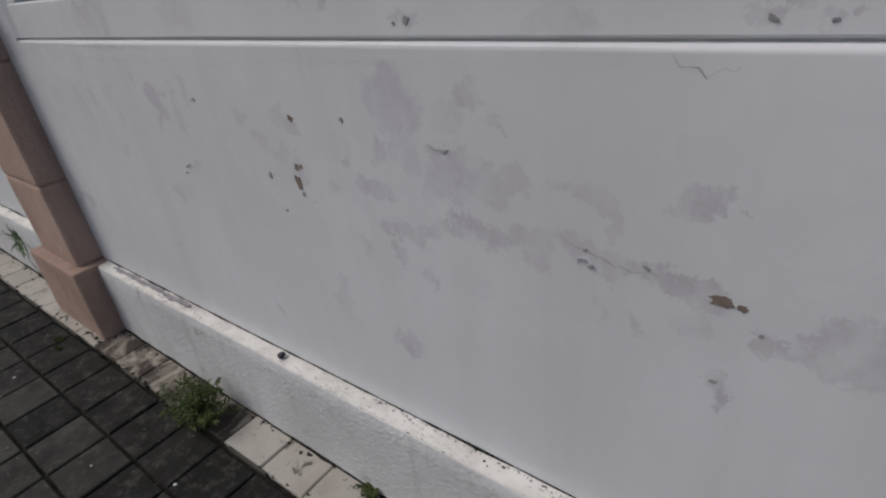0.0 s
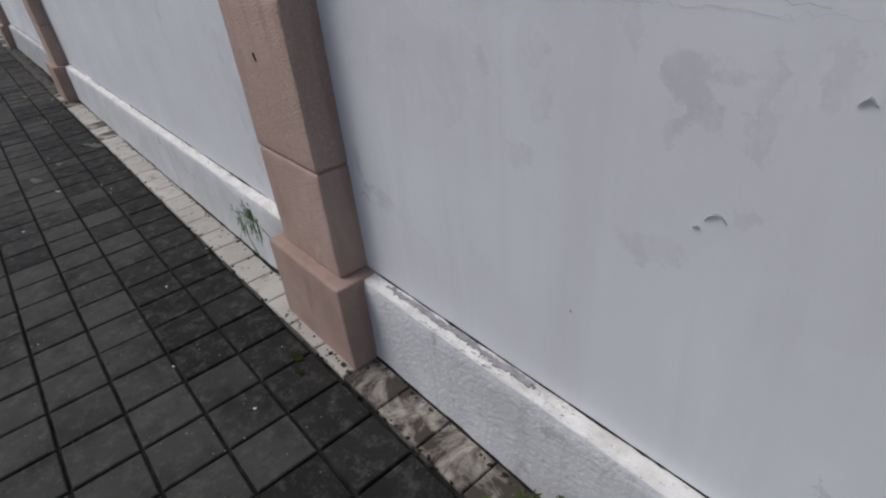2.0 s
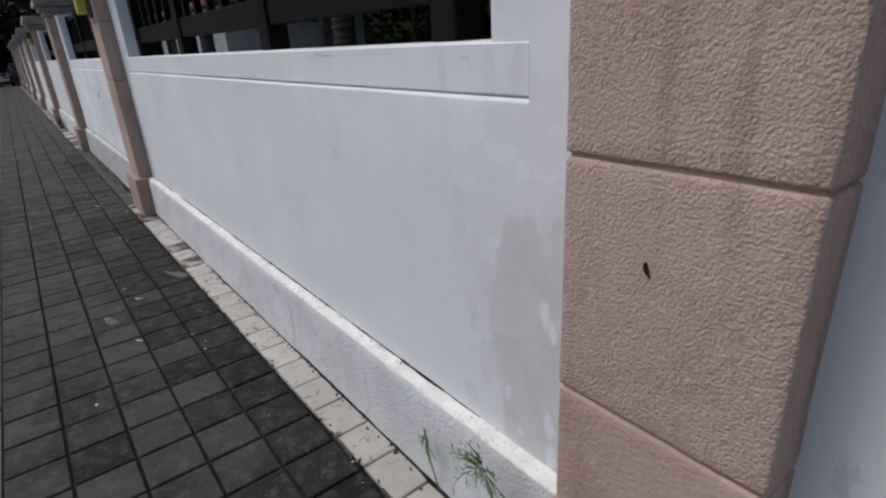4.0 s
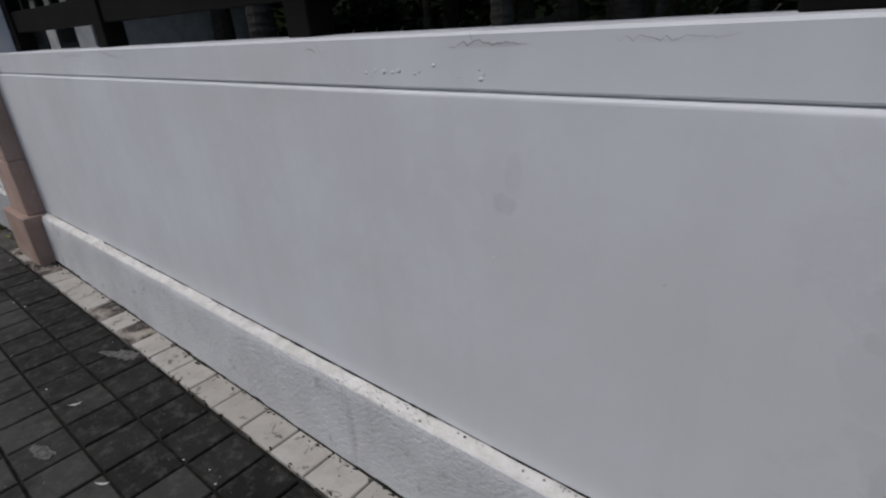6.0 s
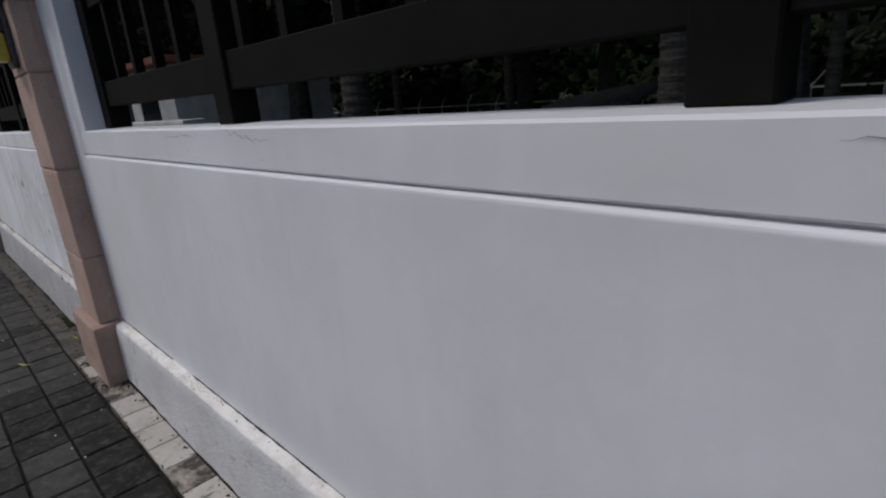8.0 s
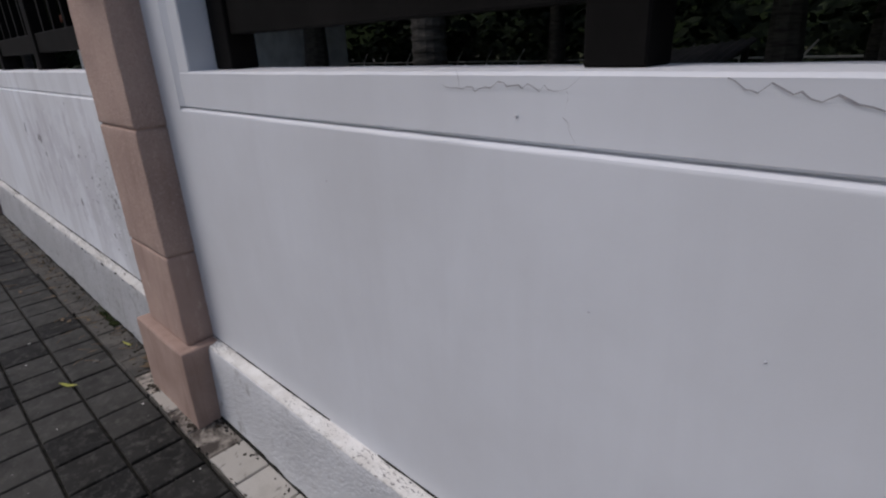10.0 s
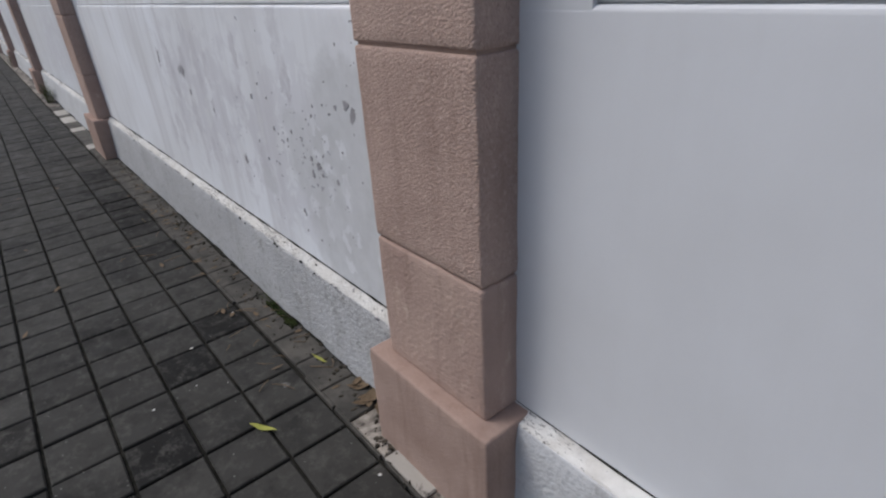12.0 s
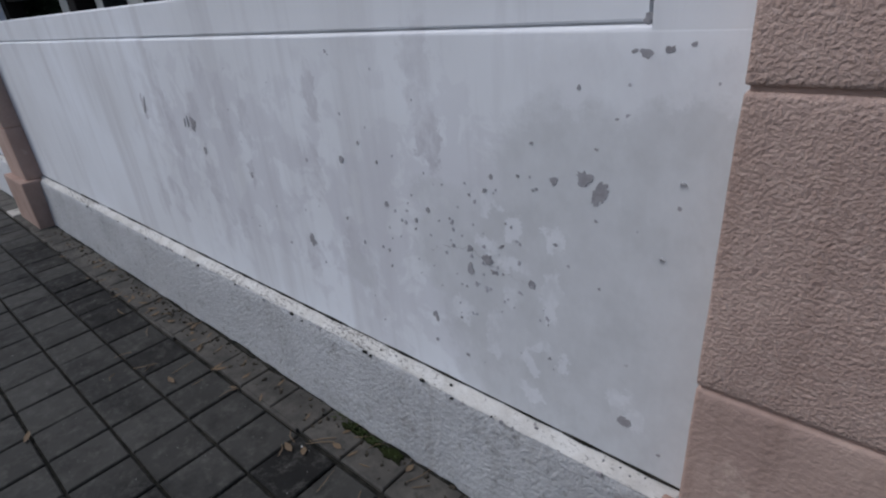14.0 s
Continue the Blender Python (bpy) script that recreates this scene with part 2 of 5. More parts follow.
    bare = [(-8.28, 0.62, 0.36, 0.46, 0.85), (-8.35, 0.95, 0.2, 0.15, 0.8), (-8.15, 1.0, 0.14, 0.13, 0.85), (-8.60, 0.75, 0.14, 0.2, 0.8), (-8.62, 0.5, 0.06, 0.14, 0.5), (-9.02, 0.60, 0.05, 0.07, 0.55), (-8.7, 0.89, 0.08, 0.04, 0.6)]
    islands = [(-8.482, 0.853, 0.03, 0.03, 0.9), (-8.378, 0.846, 0.022, 0.035, 0.9), (-8.483, 0.763, 0.035, 0.02, 0.8), (-8.391, 0.71, 0.03, 0.05, 0.85), (-8.351, 0.545, 0.014, 0.04, 0.9), (-8.41, 0.575, 0.03, 0.016, 0.9), (-8.44, 0.53, 0.016, 0.04, 0.8), (-8.53, 0.57, 0.03, 0.06, 0.8), (-8.444, 0.43, 0.03, 0.025, 0.8), (-8.231, 0.53, 0.03, 0.03, 0.7), (-8.19, 0.48, 0.02, 0.03, 0.6), (-8.556, 0.892, 0.035, 0.03, 0.8), (-8.64, 0.60, 0.03, 0.04, 0.6), (-8.55, 0.80, 0.03, 0.02, 0.6), (-8.317, 1.168, 0.13, 0.05, 0.55), (-8.15, 1.17, 0.08, 0.04, 0.6), (-8.50, 0.68, 0.02, 0.03, 0.7)]
    runs = [(rng.uniform(-10.4, -8.65), rng.uniform(0.5, 1.18), rng.uniform(0.014, 0.04), rng.uniform(0.04, 0.14), rng.uniform(0.25, 0.55)) for k in range(32)] + [(-9.865, 0.955, 0.035, 0.045, 0.7), (-10.235, 0.99, 0.012, 0.07, 0.8), (-9.805, 0.86, 0.010, 0.03, 0.7), (-9.78, 0.80, 0.010, 0.05, 0.5), (-9.02, 0.62, 0.05, 0.08, 0.5), (-9.51, 0.82, 0.014, 0.06, 0.5)]
    mats["wall_c"] = painted_wall("white_paint_flaking", [(-8.75, 0.75, 0.85, 0.6, 0.4), (-9.7, 0.85, 1.0, 0.6, 0.4)], 0.6, 7.3, [(runs, 0.16, 0.6, lilac), (bare, 0.14, 0.15, ((0.565, 0.57, 0.58), (0.625, 0.63, 0.645))), (islands, 0.15, 0.8, ((0.70, 0.705, 0.73), (0.75, 0.755, 0.78)))], 1.15)
    mats["wall_far"] = painted_wall("white_paint_far", [(-14.5, 0.8, 2.0, 0.6, 0.4), (-20.0, 0.8, 2.5, 0.6, 0.5)], 0.5, 9.9)

    for key, tone, worn in (("plaster", 0.97, 0.7), ("plaster_worn", 0.76, 0.95)):
        m = Mat("rough_white_" + key, 0.88, 0.15)
        c = m.mix(m.ramp(m.noise(3.5, 5, 0.6), 0.35, 0.7), (0.66 * tone, 0.665 * tone, 0.675 * tone), (0.55 * tone, 0.55 * tone, 0.555 * tone))
        c = m.mix(m.ramp(m.noise(70.0, 4, 0.6), 0.55, 0.72, 0, 0.35 if worn < 0.8 else 0.5), c, (0.40 * tone, 0.395 * tone, 0.395 * tone))
        c = m.mix(m.ramp(m.noise(9.0, 6, 0.7), 0.6, 0.74, 0, worn), c, (0.25, 0.235, 0.225))
        if worn > 0.8:
            c = m.mix(m.ramp(m.noise(34.0, 6, 0.75), 0.56, 0.66, 0, 0.7), c, (0.23, 0.22, 0.205))
        runs = m.noise(1.0, 5, 0.65, m.shifted(2, 0, 0, 14, 1, 1.5))
        c = m.mix(m.ramp(runs, 0.58, 0.75, 0, worn * 0.6), c, (0.30, 0.285, 0.275))
        m.colour(c)
        m.bump(m.noise(75.0, 4, 0.62), 0.8 if worn < 0.8 else 1.0, 0.007 if worn < 0.8 else 0.010)
        m.bump(m.noise(18.0, 3, 0.5), 0.4, 0.006)
        mats[key] = m.m

    for key, tone, worn_at in (("ledge_top", 1.0, 0.585), ("ledge_worn", 0.82, 0.55)):
        m = Mat("cream_paint_" + key, 0.75, 0.25)
        c = m.mix(m.ramp(m.noise(14.0, 5, 0.6), 0.4, 0.66), (0.78 * tone, 0.765 * tone, 0.735 * tone), (0.66 * tone, 0.635 * tone, 0.595 * tone))
        worn = m.math("ADD", m.noise(105.0, 6, 0.75, m.scaled((0.6, 1.4, 1))), m.ramp(m.noise(1.6, 3, 0.5), 0.35, 0.65, -0.07, 0.07))
        c = m.mix(m.ramp(worn, worn_at, worn_at + 0.055, 0, 0.9), c, (0.15, 0.14, 0.13))
        c = m.mix(m.ramp(m.noise(5.0, 5, 0.7), 0.55, 0.7, 0, 0.55), c, (0.42, 0.40, 0.38))
        m.colour(c)
        m.bump(m.noise(60.0, 4, 0.65), 0.7, 0.004)
        mats[key] = m.m

    m = Mat("pink_brown_stucco", 0.9, 0.15)
    c = m.mix(m.ramp(m.noise(2.6, 4, 0.6), 0.35, 0.68), (0.49, 0.36, 0.305), (0.40, 0.285, 0.24))
    c = m.mix(m.ramp(m.noise(90.0, 3, 0.6), 0.5, 0.72, 0, 0.6), c, (0.57, 0.435, 0.375))
    c = m.mix(m.ramp(m.noise(120.0, 3, 0.6), 0.28, 0.45, 0.45, 0), c, (0.25, 0.17, 0.145))
    runs = m.noise(1.0, 4, 0.6, m.shifted(3, 2, 0, 16, 16, 1.6))
    c = m.mix(m.ramp(runs, 0.55, 0.75, 0, 0.45), c, (0.27, 0.18, 0.145))
    m.colour(c)
    m.bump(m.noise(185.0, 2, 0.5), 0.9, 0.0055)
    mats["stucco"] = m.m

    m = Mat("smooth_pink_brown_render", 0.88, 0.18)
    c = m.mix(m.ramp(m.noise(5.0, 5, 0.6), 0.35, 0.68), (0.42, 0.305, 0.255), (0.33, 0.23, 0.19))
    runs = m.noise(1.0, 4, 0.6, m.shifted(1, 5, 0, 20, 20, 2.5))
    c = m.mix(m.ramp(runs, 0.52, 0.72, 0, 0.55), c, (0.25, 0.165, 0.135))
    c = m.mix(m.ramp(m.noise(24.0, 5, 0.65), 0.66, 0.74, 0, 0.6), c, (0.62, 0.50, 0.42))
    m.colour(c)
    m.bump(m.noise(90.0, 4, 0.65), 0.6, 0.004)
    mats["stucco_plinth"] = m.m

    m = Mat("worn_pink_brown_stucco", 0.9, 0.15)
    c = m.mix(m.ramp(m.noise(4.0, 5, 0.6), 0.35, 0.68), (0.47, 0.345, 0.29), (0.385, 0.27, 0.228))
    runs = m.noise(1.0, 4, 0.6, m.shifted(3, 2, 0, 16, 16, 2.0))
    c = m.mix(m.ramp(runs, 0.53, 0.74, 0, 0.5), c, (0.26, 0.175, 0.14))
    c = m.mix(m.ramp(m.noise(13.0, 5, 0.65, m.scaled((1, 1, 0.5))), 0.62, 0.70, 0, 0.55), c, (0.58, 0.46, 0.385))
    m.colour(c)
    m.bump(m.noise(100.0, 4, 0.55), 0.7, 0.0055)
    mats["stucco_low"] = m.m

    m = Mat("pillar_cap_cement", 0.9, 0.15)
    m.colour(m.mix(m.ramp(m.noise(7.0, 5, 0.6), 0.35, 0.7), (0.42, 0.36, 0.31), (0.24, 0.20, 0.18)))
    m.bump(m.noise(60.0, 4, 0.6), 0.6, 0.004)
    mats["cap"] = m.m

    TONES = {"tile": ((0.034, 0.033, 0.030), (0.052, 0.0505, 0.0455)), "tile_far": ((0.036, 0.035, 0.032), (0.058, 0.056, 0.051)), "tile_mould": ((0.009, 0.0085, 0.0078), (0.021, 0.020, 0.018))}
    for key, island in (("tile", False), ("tile_far", True), ("tile_mould", False)):
        m = Mat("dark_paver_" + key, 0.7, 0.2)
        r = m.island() if island else m.rand()
        c = m.mix(m.ramp(r, 0.0, 1.0), *TONES[key])
        mould = m.noise(2.4, 6, 0.65)
        c = m.mix(m.ramp(mould, 0.5, 0.66, 0, 0.8), c, (0.007, 0.007, 0.007))
        c = m.mix(m.ramp(m.noise(16.0, 6, 0.78), 0.5, 0.70, 0, 0.8), c, (0.088, 0.085, 0.076))
        c = m.mix(m.ramp(m.noise(7.0, 6, 0.7), 0.54, 0.68, 0, 0.6), c, (0.014, 0.0135, 0.012))
        specks = m.voronoi(24.0)
        c = m.mix(m.ramp(m.math("ADD", specks, m.ramp(m.noise(40.0, 2, 0.5), 0.4, 0.7, 0.0, 0.06)), 0.055, 0.085, 0.7, 0.0), c, (0.26, 0.255, 0.24))
        m.colour(c)
        m.bump(m.noise(130.0, 4, 0.6), 0.4, 0.002)
        m.rough_by(m.noise(9.0, 4, 0.6), 0.6, 0.85)
        mats[key] = m.m

    m = Mat("beige_border_tile", 0.6, 0.35)
    c = m.mix(m.rand(), (0.50, 0.475, 0.43), (0.40, 0.375, 0.335))
    c = m.mix(m.ramp(m.noise(8.0, 5, 0.65), 0.46, 0.70, 0, 0.7), c, (0.34, 0.31, 0.27))
    c = m.mix(m.ramp(m.noise(17.0, 6, 0.7, None, 0.5), 0.575, 0.66, 0, 0.9), c, (0.08, 0.075, 0.065))
    m.colour(c)
    m.bump(m.noise(110.0, 4, 0.6), 0.4, 0.002)
    mats["border"] = m.m

    m = Mat("mouldy_border_tile", 0.7, 0.3)
    c = m.mix(m.ramp(m.noise(6.0, 5, 0.65), 0.38, 0.62), (0.045, 0.042, 0.037), (0.098, 0.09, 0.078))
    c = m.mix(m.ramp(m.noise(19.0, 6, 0.7), 0.5, 0.68, 0, 0.8), c, (0.035, 0.034, 0.03))
    m.colour(c)
    m.bump(m.noise(90.0, 4, 0.6), 0.6, 0.003)
    mats["border_dark"] = m.m

    m = Mat("half_stained_border_tile", 0.65, 0.3)
    c = m.mix(m.ramp(m.noise(7.0, 6, 0.7, None, 0.6), 0.39, 0.56), (0.40, 0.36, 0.31), (0.058, 0.047, 0.04))
    m.colour(c)
    m.bump(m.noise(90.0, 4, 0.6), 0.5, 0.003)
    mats["border_half"] = m.m

    m = Mat("black_joint_dirt", 0.95, 0.1)
    m.colour(m.mix(m.ramp(m.noise(30.0, 5, 0.6), 0.4, 0.7), (0.014, 0.014, 0.012), (0.04, 0.038, 0.032)))
    m.bump(m.noise(160.0, 3, 0.6), 0.6, 0.004)
    mats["dirt"] = m.m

    m = Mat("dry_brown_soil", 0.95, 0.05)
    m.colour(m.mix(m.island(), (0.03, 0.027, 0.022), (0.10, 0.085, 0.066)))
    m.bump(m.noise(300.0, 3, 0.6), 0.8, 0.004)
    mats["soil_brown"] = m.m

    m = Mat("kerb_concrete", 0.85, 0.2)
    m.colour(m.mix(m.ramp(m.noise(4.0, 6, 0.65), 0.35, 0.7), (0.36, 0.35, 0.33), (0.20, 0.195, 0.185)))
    m.bump(m.noise(90.0, 4, 0.6), 0.5, 0.003)
    mats["kerb"] = m.m

    m = Mat("asphalt", 0.85, 0.3)
    m.colour(m.mix(m.ramp(m.noise(1.5, 6, 0.65), 0.35, 0.7), (0.045, 0.045, 0.046), (0.075, 0.074, 0.072)))
    m.bump(m.voronoi(70.0), 0.6, 0.005)
    mats["asphalt"] = m.m

    m = Mat("garden_soil_grass", 0.95, 0.1)
    m.colour(m.mix(m.ramp(m.noise(0.8, 6, 0.65), 0.4, 0.65), (0.035, 0.05, 0.02), (0.06, 0.05, 0.035)))
    m.bump(m.noise(20.0, 5, 0.7), 1.0, 0.05)
    mats["soil"] = m.m

    m = Mat("dark_brown_metal_paint", 0.7, 0.07)
    m.colour(m.mix(m.ramp(m.noise(6.0, 5, 0.6), 0.4, 0.7), (0.0048, 0.0044, 0.0041), (0.009, 0.008, 0.0074)))
    m.bump(m.noise(40.0, 4, 0.6), 0.15, 0.002)
    mats["metal"] = m.m

    m = Mat("peeled_render", 0.9, 0.15)
    m.colour(m.mix(m.ramp(m.noise(40.0, 5, 0.6), 0.4, 0.65), (0.36, 0.35, 0.365), (0.27, 0.26, 0.27)))
    m.bump(m.noise(150.0, 4, 0.6), 0.6, 0.003)
    mats["peel"] = m.m
    m = Mat("peeled_brown_render", 0.9, 0.15)
    m.colour(m.mix(m.ramp(m.noise(60.0, 5, 0.6), 0.4, 0.65), (0.27, 0.215, 0.19), (0.17, 0.13, 0.11)))
    m.bump(m.noise(150.0, 4, 0.6), 0.6, 0.003)
    mats["peel_brown"] = m.m
    m = Mat("undercoat_grey", 0.75, 0.2)
    m.colour(m.mix(m.ramp(m.noise(18.0, 5, 0.6), 0.35, 0.7), (0.57, 0.555, 0.58), (0.50, 0.485, 0.51)))
    m.bump(m.noise(120.0, 4, 0.6), 0.4, 0.002)
    mats["undercoat"] = m.m
    m = Mat("undercoat_lilac_grey", 0.8, 0.2)
    m.colour(m.mix(m.ramp(m.noise(30.0, 5, 0.6), 0.35, 0.7), (0.46, 0.45, 0.485), (0.38, 0.37, 0.40)))
    m.bump(m.noise(120.0, 4, 0.6), 0.4, 0.002)
    mats["undercoat_dark"] = m.m
    m = Mat("dried_lime", 0.9, 0.1)
    m.colour(m.mix(m.ramp(m.noise(45.0, 5, 0.7), 0.38, 0.62), (0.17, 0.165, 0.155), (0.075, 0.073, 0.068)))
    m.bump(m.noise(120.0, 4, 0.6), 0.5, 0.002)
    mats["lime"] = m.m

    m = Mat("grey_lamp_housing", 0.5, 0.4)
    m.colour(m.mix(m.ramp(m.noise(12.0, 4, 0.6), 0.4, 0.7), (0.075, 0.078, 0.085), (0.045, 0.046, 0.05)))
    mats["lamp_grey"] = m.m
    m = Mat("yellow_plastic_lens", 0.35, 0.5)
    m.colour(m.mix(m.ramp(m.noise(9.0, 4, 0.6), 0.4, 0.7), (0.50, 0.43, 0.035), (0.40, 0.34, 0.03)))
    mats["lamp_yellow"] = m.m

    def leafy(name, a, b):
        m = Mat(name, 0.75, 0.15)
        m.colour(m.mix(m.island(), a, b))
        return m.m

    mats["weed"] = leafy("weed_green", (0.03, 0.056, 0.016), (0.09, 0.105, 0.04))
    mats["sprig"] = leafy("sprig_grey_green", (0.11, 0.17, 0.09), (0.18, 0.24, 0.13))
    # leaf tones set below real ones, with the garden's deep shade in the colour
    mats["foliage"] = leafy("shade_darkened_foliage", (0.010, 0.018, 0.008), (0.026, 0.037, 0.016))
    mats["leaf_yellow"] = leafy("yellow_green_fallen_leaf", (0.33, 0.34, 0.075), (0.38, 0.37, 0.11))
    mats["leaf_brown"] = leafy("dry_brown_leaf", (0.11, 0.078, 0.05), (0.27, 0.20, 0.13))
    m = Mat("moss", 0.95, 0.05)
    m.colour(m.mix(m.ramp(m.noise(30.0, 5, 0.6), 0.35, 0.65), (0.030, 0.040, 0.013), (0.017, 0.020, 0.009)))
    m.bump(m.noise(120.0, 4, 0.7), 1.0, 0.01)
    mats["moss"] = m.m
    m = Mat("palm_bark", 0.9, 0.15)
    c = m.mix(m.ramp(m.noise(6.0, 5, 0.6, m.scaled((1, 1, 5))), 0.4, 0.65), (0.075, 0.07, 0.062), (0.035, 0.032, 0.028))
    m.colour(c)
    m.bump(m.noise(25.0, 4, 0.6, m.scaled((1, 1, 3))), 0.8, 0.02)
    mats["bark"] = m.m
    m = Mat("white_fence_paint", 0.6, 0.3)
    m.colour(m.mix(m.ramp(m.noise(3.0, 4, 0.6), 0.4, 0.7), (0.62, 0.62, 0.60), (0.46, 0.46, 0.44)))
    mats["white_paint"] = m.m
    m = Mat("white_feather", 0.8, 0.2)
    m.colour((0.62, 0.61, 0.58))
    mats["feather"] = m.m
    m = Mat("dark_pebble", 0.25, 0.5)
    m.colour(m.mix(m.ramp(m.noise(90.0, 3, 0.6), 0.5, 0.6), (0.012, 0.012, 0.018), (0.12, 0.12, 0.13)))
    mats["pebble"] = m.m
    m = Mat("dark_roof_sheet", 0.75, 0.2)
    m.colour(m.mix(m.ramp(m.noise(2.0, 4, 0.6), 0.4, 0.7), (0.03, 0.031, 0.033), (0.05, 0.05, 0.052)))
    mats["roof"] = m.m
    m = Mat("window_dark_glass", 0.08, 0.5)
    m.colour((0.012, 0.014, 0.016))
    mats["glass"] = m.m
    m = Mat("car_paint_white", 0.25, 0.5)
    m.colour((0.55, 0.56, 0.57))
    mats["car_white"] = m.m
    m = Mat("car_paint_dark", 0.25, 0.5)
    m.colour((0.03, 0.032, 0.038))
    mats["car_dark"] = m.m
    m = Mat("rubber_tyre", 0.85, 0.2)
    m.colour((0.015, 0.015, 0.015))
    mats["rubber"] = m.m
    m = Mat("red_tail_lens", 0.3, 0.5)
    m.colour((0.35, 0.02, 0.02))
    mats["red"] = m.m
    m = Mat("terracotta_roof", 0.8, 0.2)
    m.colour(m.mix(m.ramp(m.noise(2.0, 4, 0.6), 0.4, 0.7), (0.36, 0.14, 0.09), (0.24, 0.10, 0.07)))
    mats["terracotta"] = m.m
    return mats


MAT = make_materials()


# ---- mesh helpers ----
def part(name, bm, material, parent=None, label=""):
    """Links a bmesh as one mesh object, under a thing if one is given."""
    me = bpy.data.meshes.new(name)
    bm.to_mesh(me)
    bm.free()
    me.materials.append(MAT[material])
    ob = new(name, me)
    if parent is not None:
        ob.parent = parent
    if label:
        ob["label"] = label
    return ob


def empty(name, x=0, y=0, z=0):
    ob = new(name)
    ob.empty_display_size = 0.1
    ob.matrix_basis = pose(x, y, z)
    return ob


def add_box(bm, x0, x1, y0, y1, z0, z1, bevel=0.0, segments=1):
    made = bmesh.ops.create_cube(bm, size=1.0)["verts"]
    for v in made:
        v.co = Vector((x0 + (v.co.x + 0.5) * (x1 - x0), y0 + (v.co.y + 0.5) * (y1 - y0), z0 + (v.co.z + 0.5) * (z1 - z0)))
    if bevel:
        edges = list({e for v in made for e in v.link_edges})
        bmesh.ops.bevel(bm, geom=edges, offset=bevel, segments=segments, profile=0.5, affect="EDGES")


def box(x0, x1, y0, y1, z0, z1, bevel=0.0, segments=1):
    bm = bmesh.new()
    add_box(bm, x0, x1, y0, y1, z0, z1, bevel, segments)
    return bm


def extrude_profile(points, x0, x1, step=0.0, wobble=0.0, seed=0.0):
    """A closed y-z profile drawn along x, cut every step, with a slight hand-made waviness."""
    bm = bmesh.new()
    count = max(1, int(round((x1 - x0) / step))) if step else 1
    rings = []
    for i in range(count + 1):
        x = x0 + (x1 - x0) * i / count
        ring = []
        for j, (y, z) in enumerate(points):
            dy = wobble * noise.noise((x * 1.7 + seed, j * 0.2, 3.1)) + wobble * 0.5 * noise.noise((x * 14 + seed, j * 0.9, 7.7))
            dz = wobble * noise.noise((x * 1.3 + seed, j * 0.2, 9.4)) + wobble * 0.5 * noise.noise((x * 12 + seed, j * 0.9, 1.2))
            ring.append(bm.verts.new((x, y + dy, z + dz if z > 0.01 else z)))
        rings.append(ring)
    n = len(points)
    for a, b in zip(rings, rings[1:]):
        for j in range(n):
            bm.faces.new((a[j], a[(j + 1) % n], b[(j + 1) % n], b[j]))
    bm.faces.new(rings[0][::-1])
    bm.faces.new(rings[-1])
    bmesh.ops.recalc_face_normals(bm, faces=bm.faces)
    return bm


def smooth(ob, angle=40):
    ob.data.shade_smooth()
    for e in ob.data.edges:
        e.use_edge_sharp = False
    bm = bmesh.new()
    bm.from_mesh(ob.data)
    for e in bm.edges:
        if len(e.link_faces) == 2 and e.calc_face_angle(0) > radians(angle):
            e.smooth = False
    bm.to_mesh(ob.data)
    bm.free()
    return ob


def add_tube(bm, points, radii, sides=8, cap=True):
    """A tapered tube through points."""
    rings = []
    for i, p in enumerate(points):
        p = Vector(p)
        a = Vector(points[max(0, i - 1)])
        b = Vector(points[min(len(points) - 1, i + 1)])
        d = (b - a).normalized()
        u = d.orthogonal().normalized()
        w = d.cross(u)
        rings.append([bm.verts.new(p + radii[i] * (math.cos(k * math.tau / sides) * u + math.sin(k * math.tau / sides) * w)) for k in range(sides)])
    for i in range(len(rings) - 1):
        a, b = rings[i], rings[i + 1]
        shift = min(range(sides), key=lambda s: (a[0].co - b[s].co).length)
        for k in range(sides):
            bm.faces.new((a[k], a[(k + 1) % sides], b[(k + 1 + shift) % sides], b[(k + shift) % sides]))
    if cap:
        bm.faces.new(rings[0][::-1])
        bm.faces.new(rings[-1])


# ---- plan (metres): the wall runs along x, the walker goes towards -x ----
WALL_Y, FRIEZE_Y, LEDGE_Y, BACK_Y = 0.690, 0.699, 0.640, 0.885
LEDGE_Z, BEAD_Z, SILL_Z, TOP_Z = 0.340, 1.240, 1.352, 1.960
PILLAR_W = 0.389
OPEN_L, OPEN_R = 0.248, 0.303
BAY = 5.11
PILLARS = [2.42, -2.696, -7.869, -12.68, -17.68, -22.7, -27.8, -32.9, -38.0, -43.1]


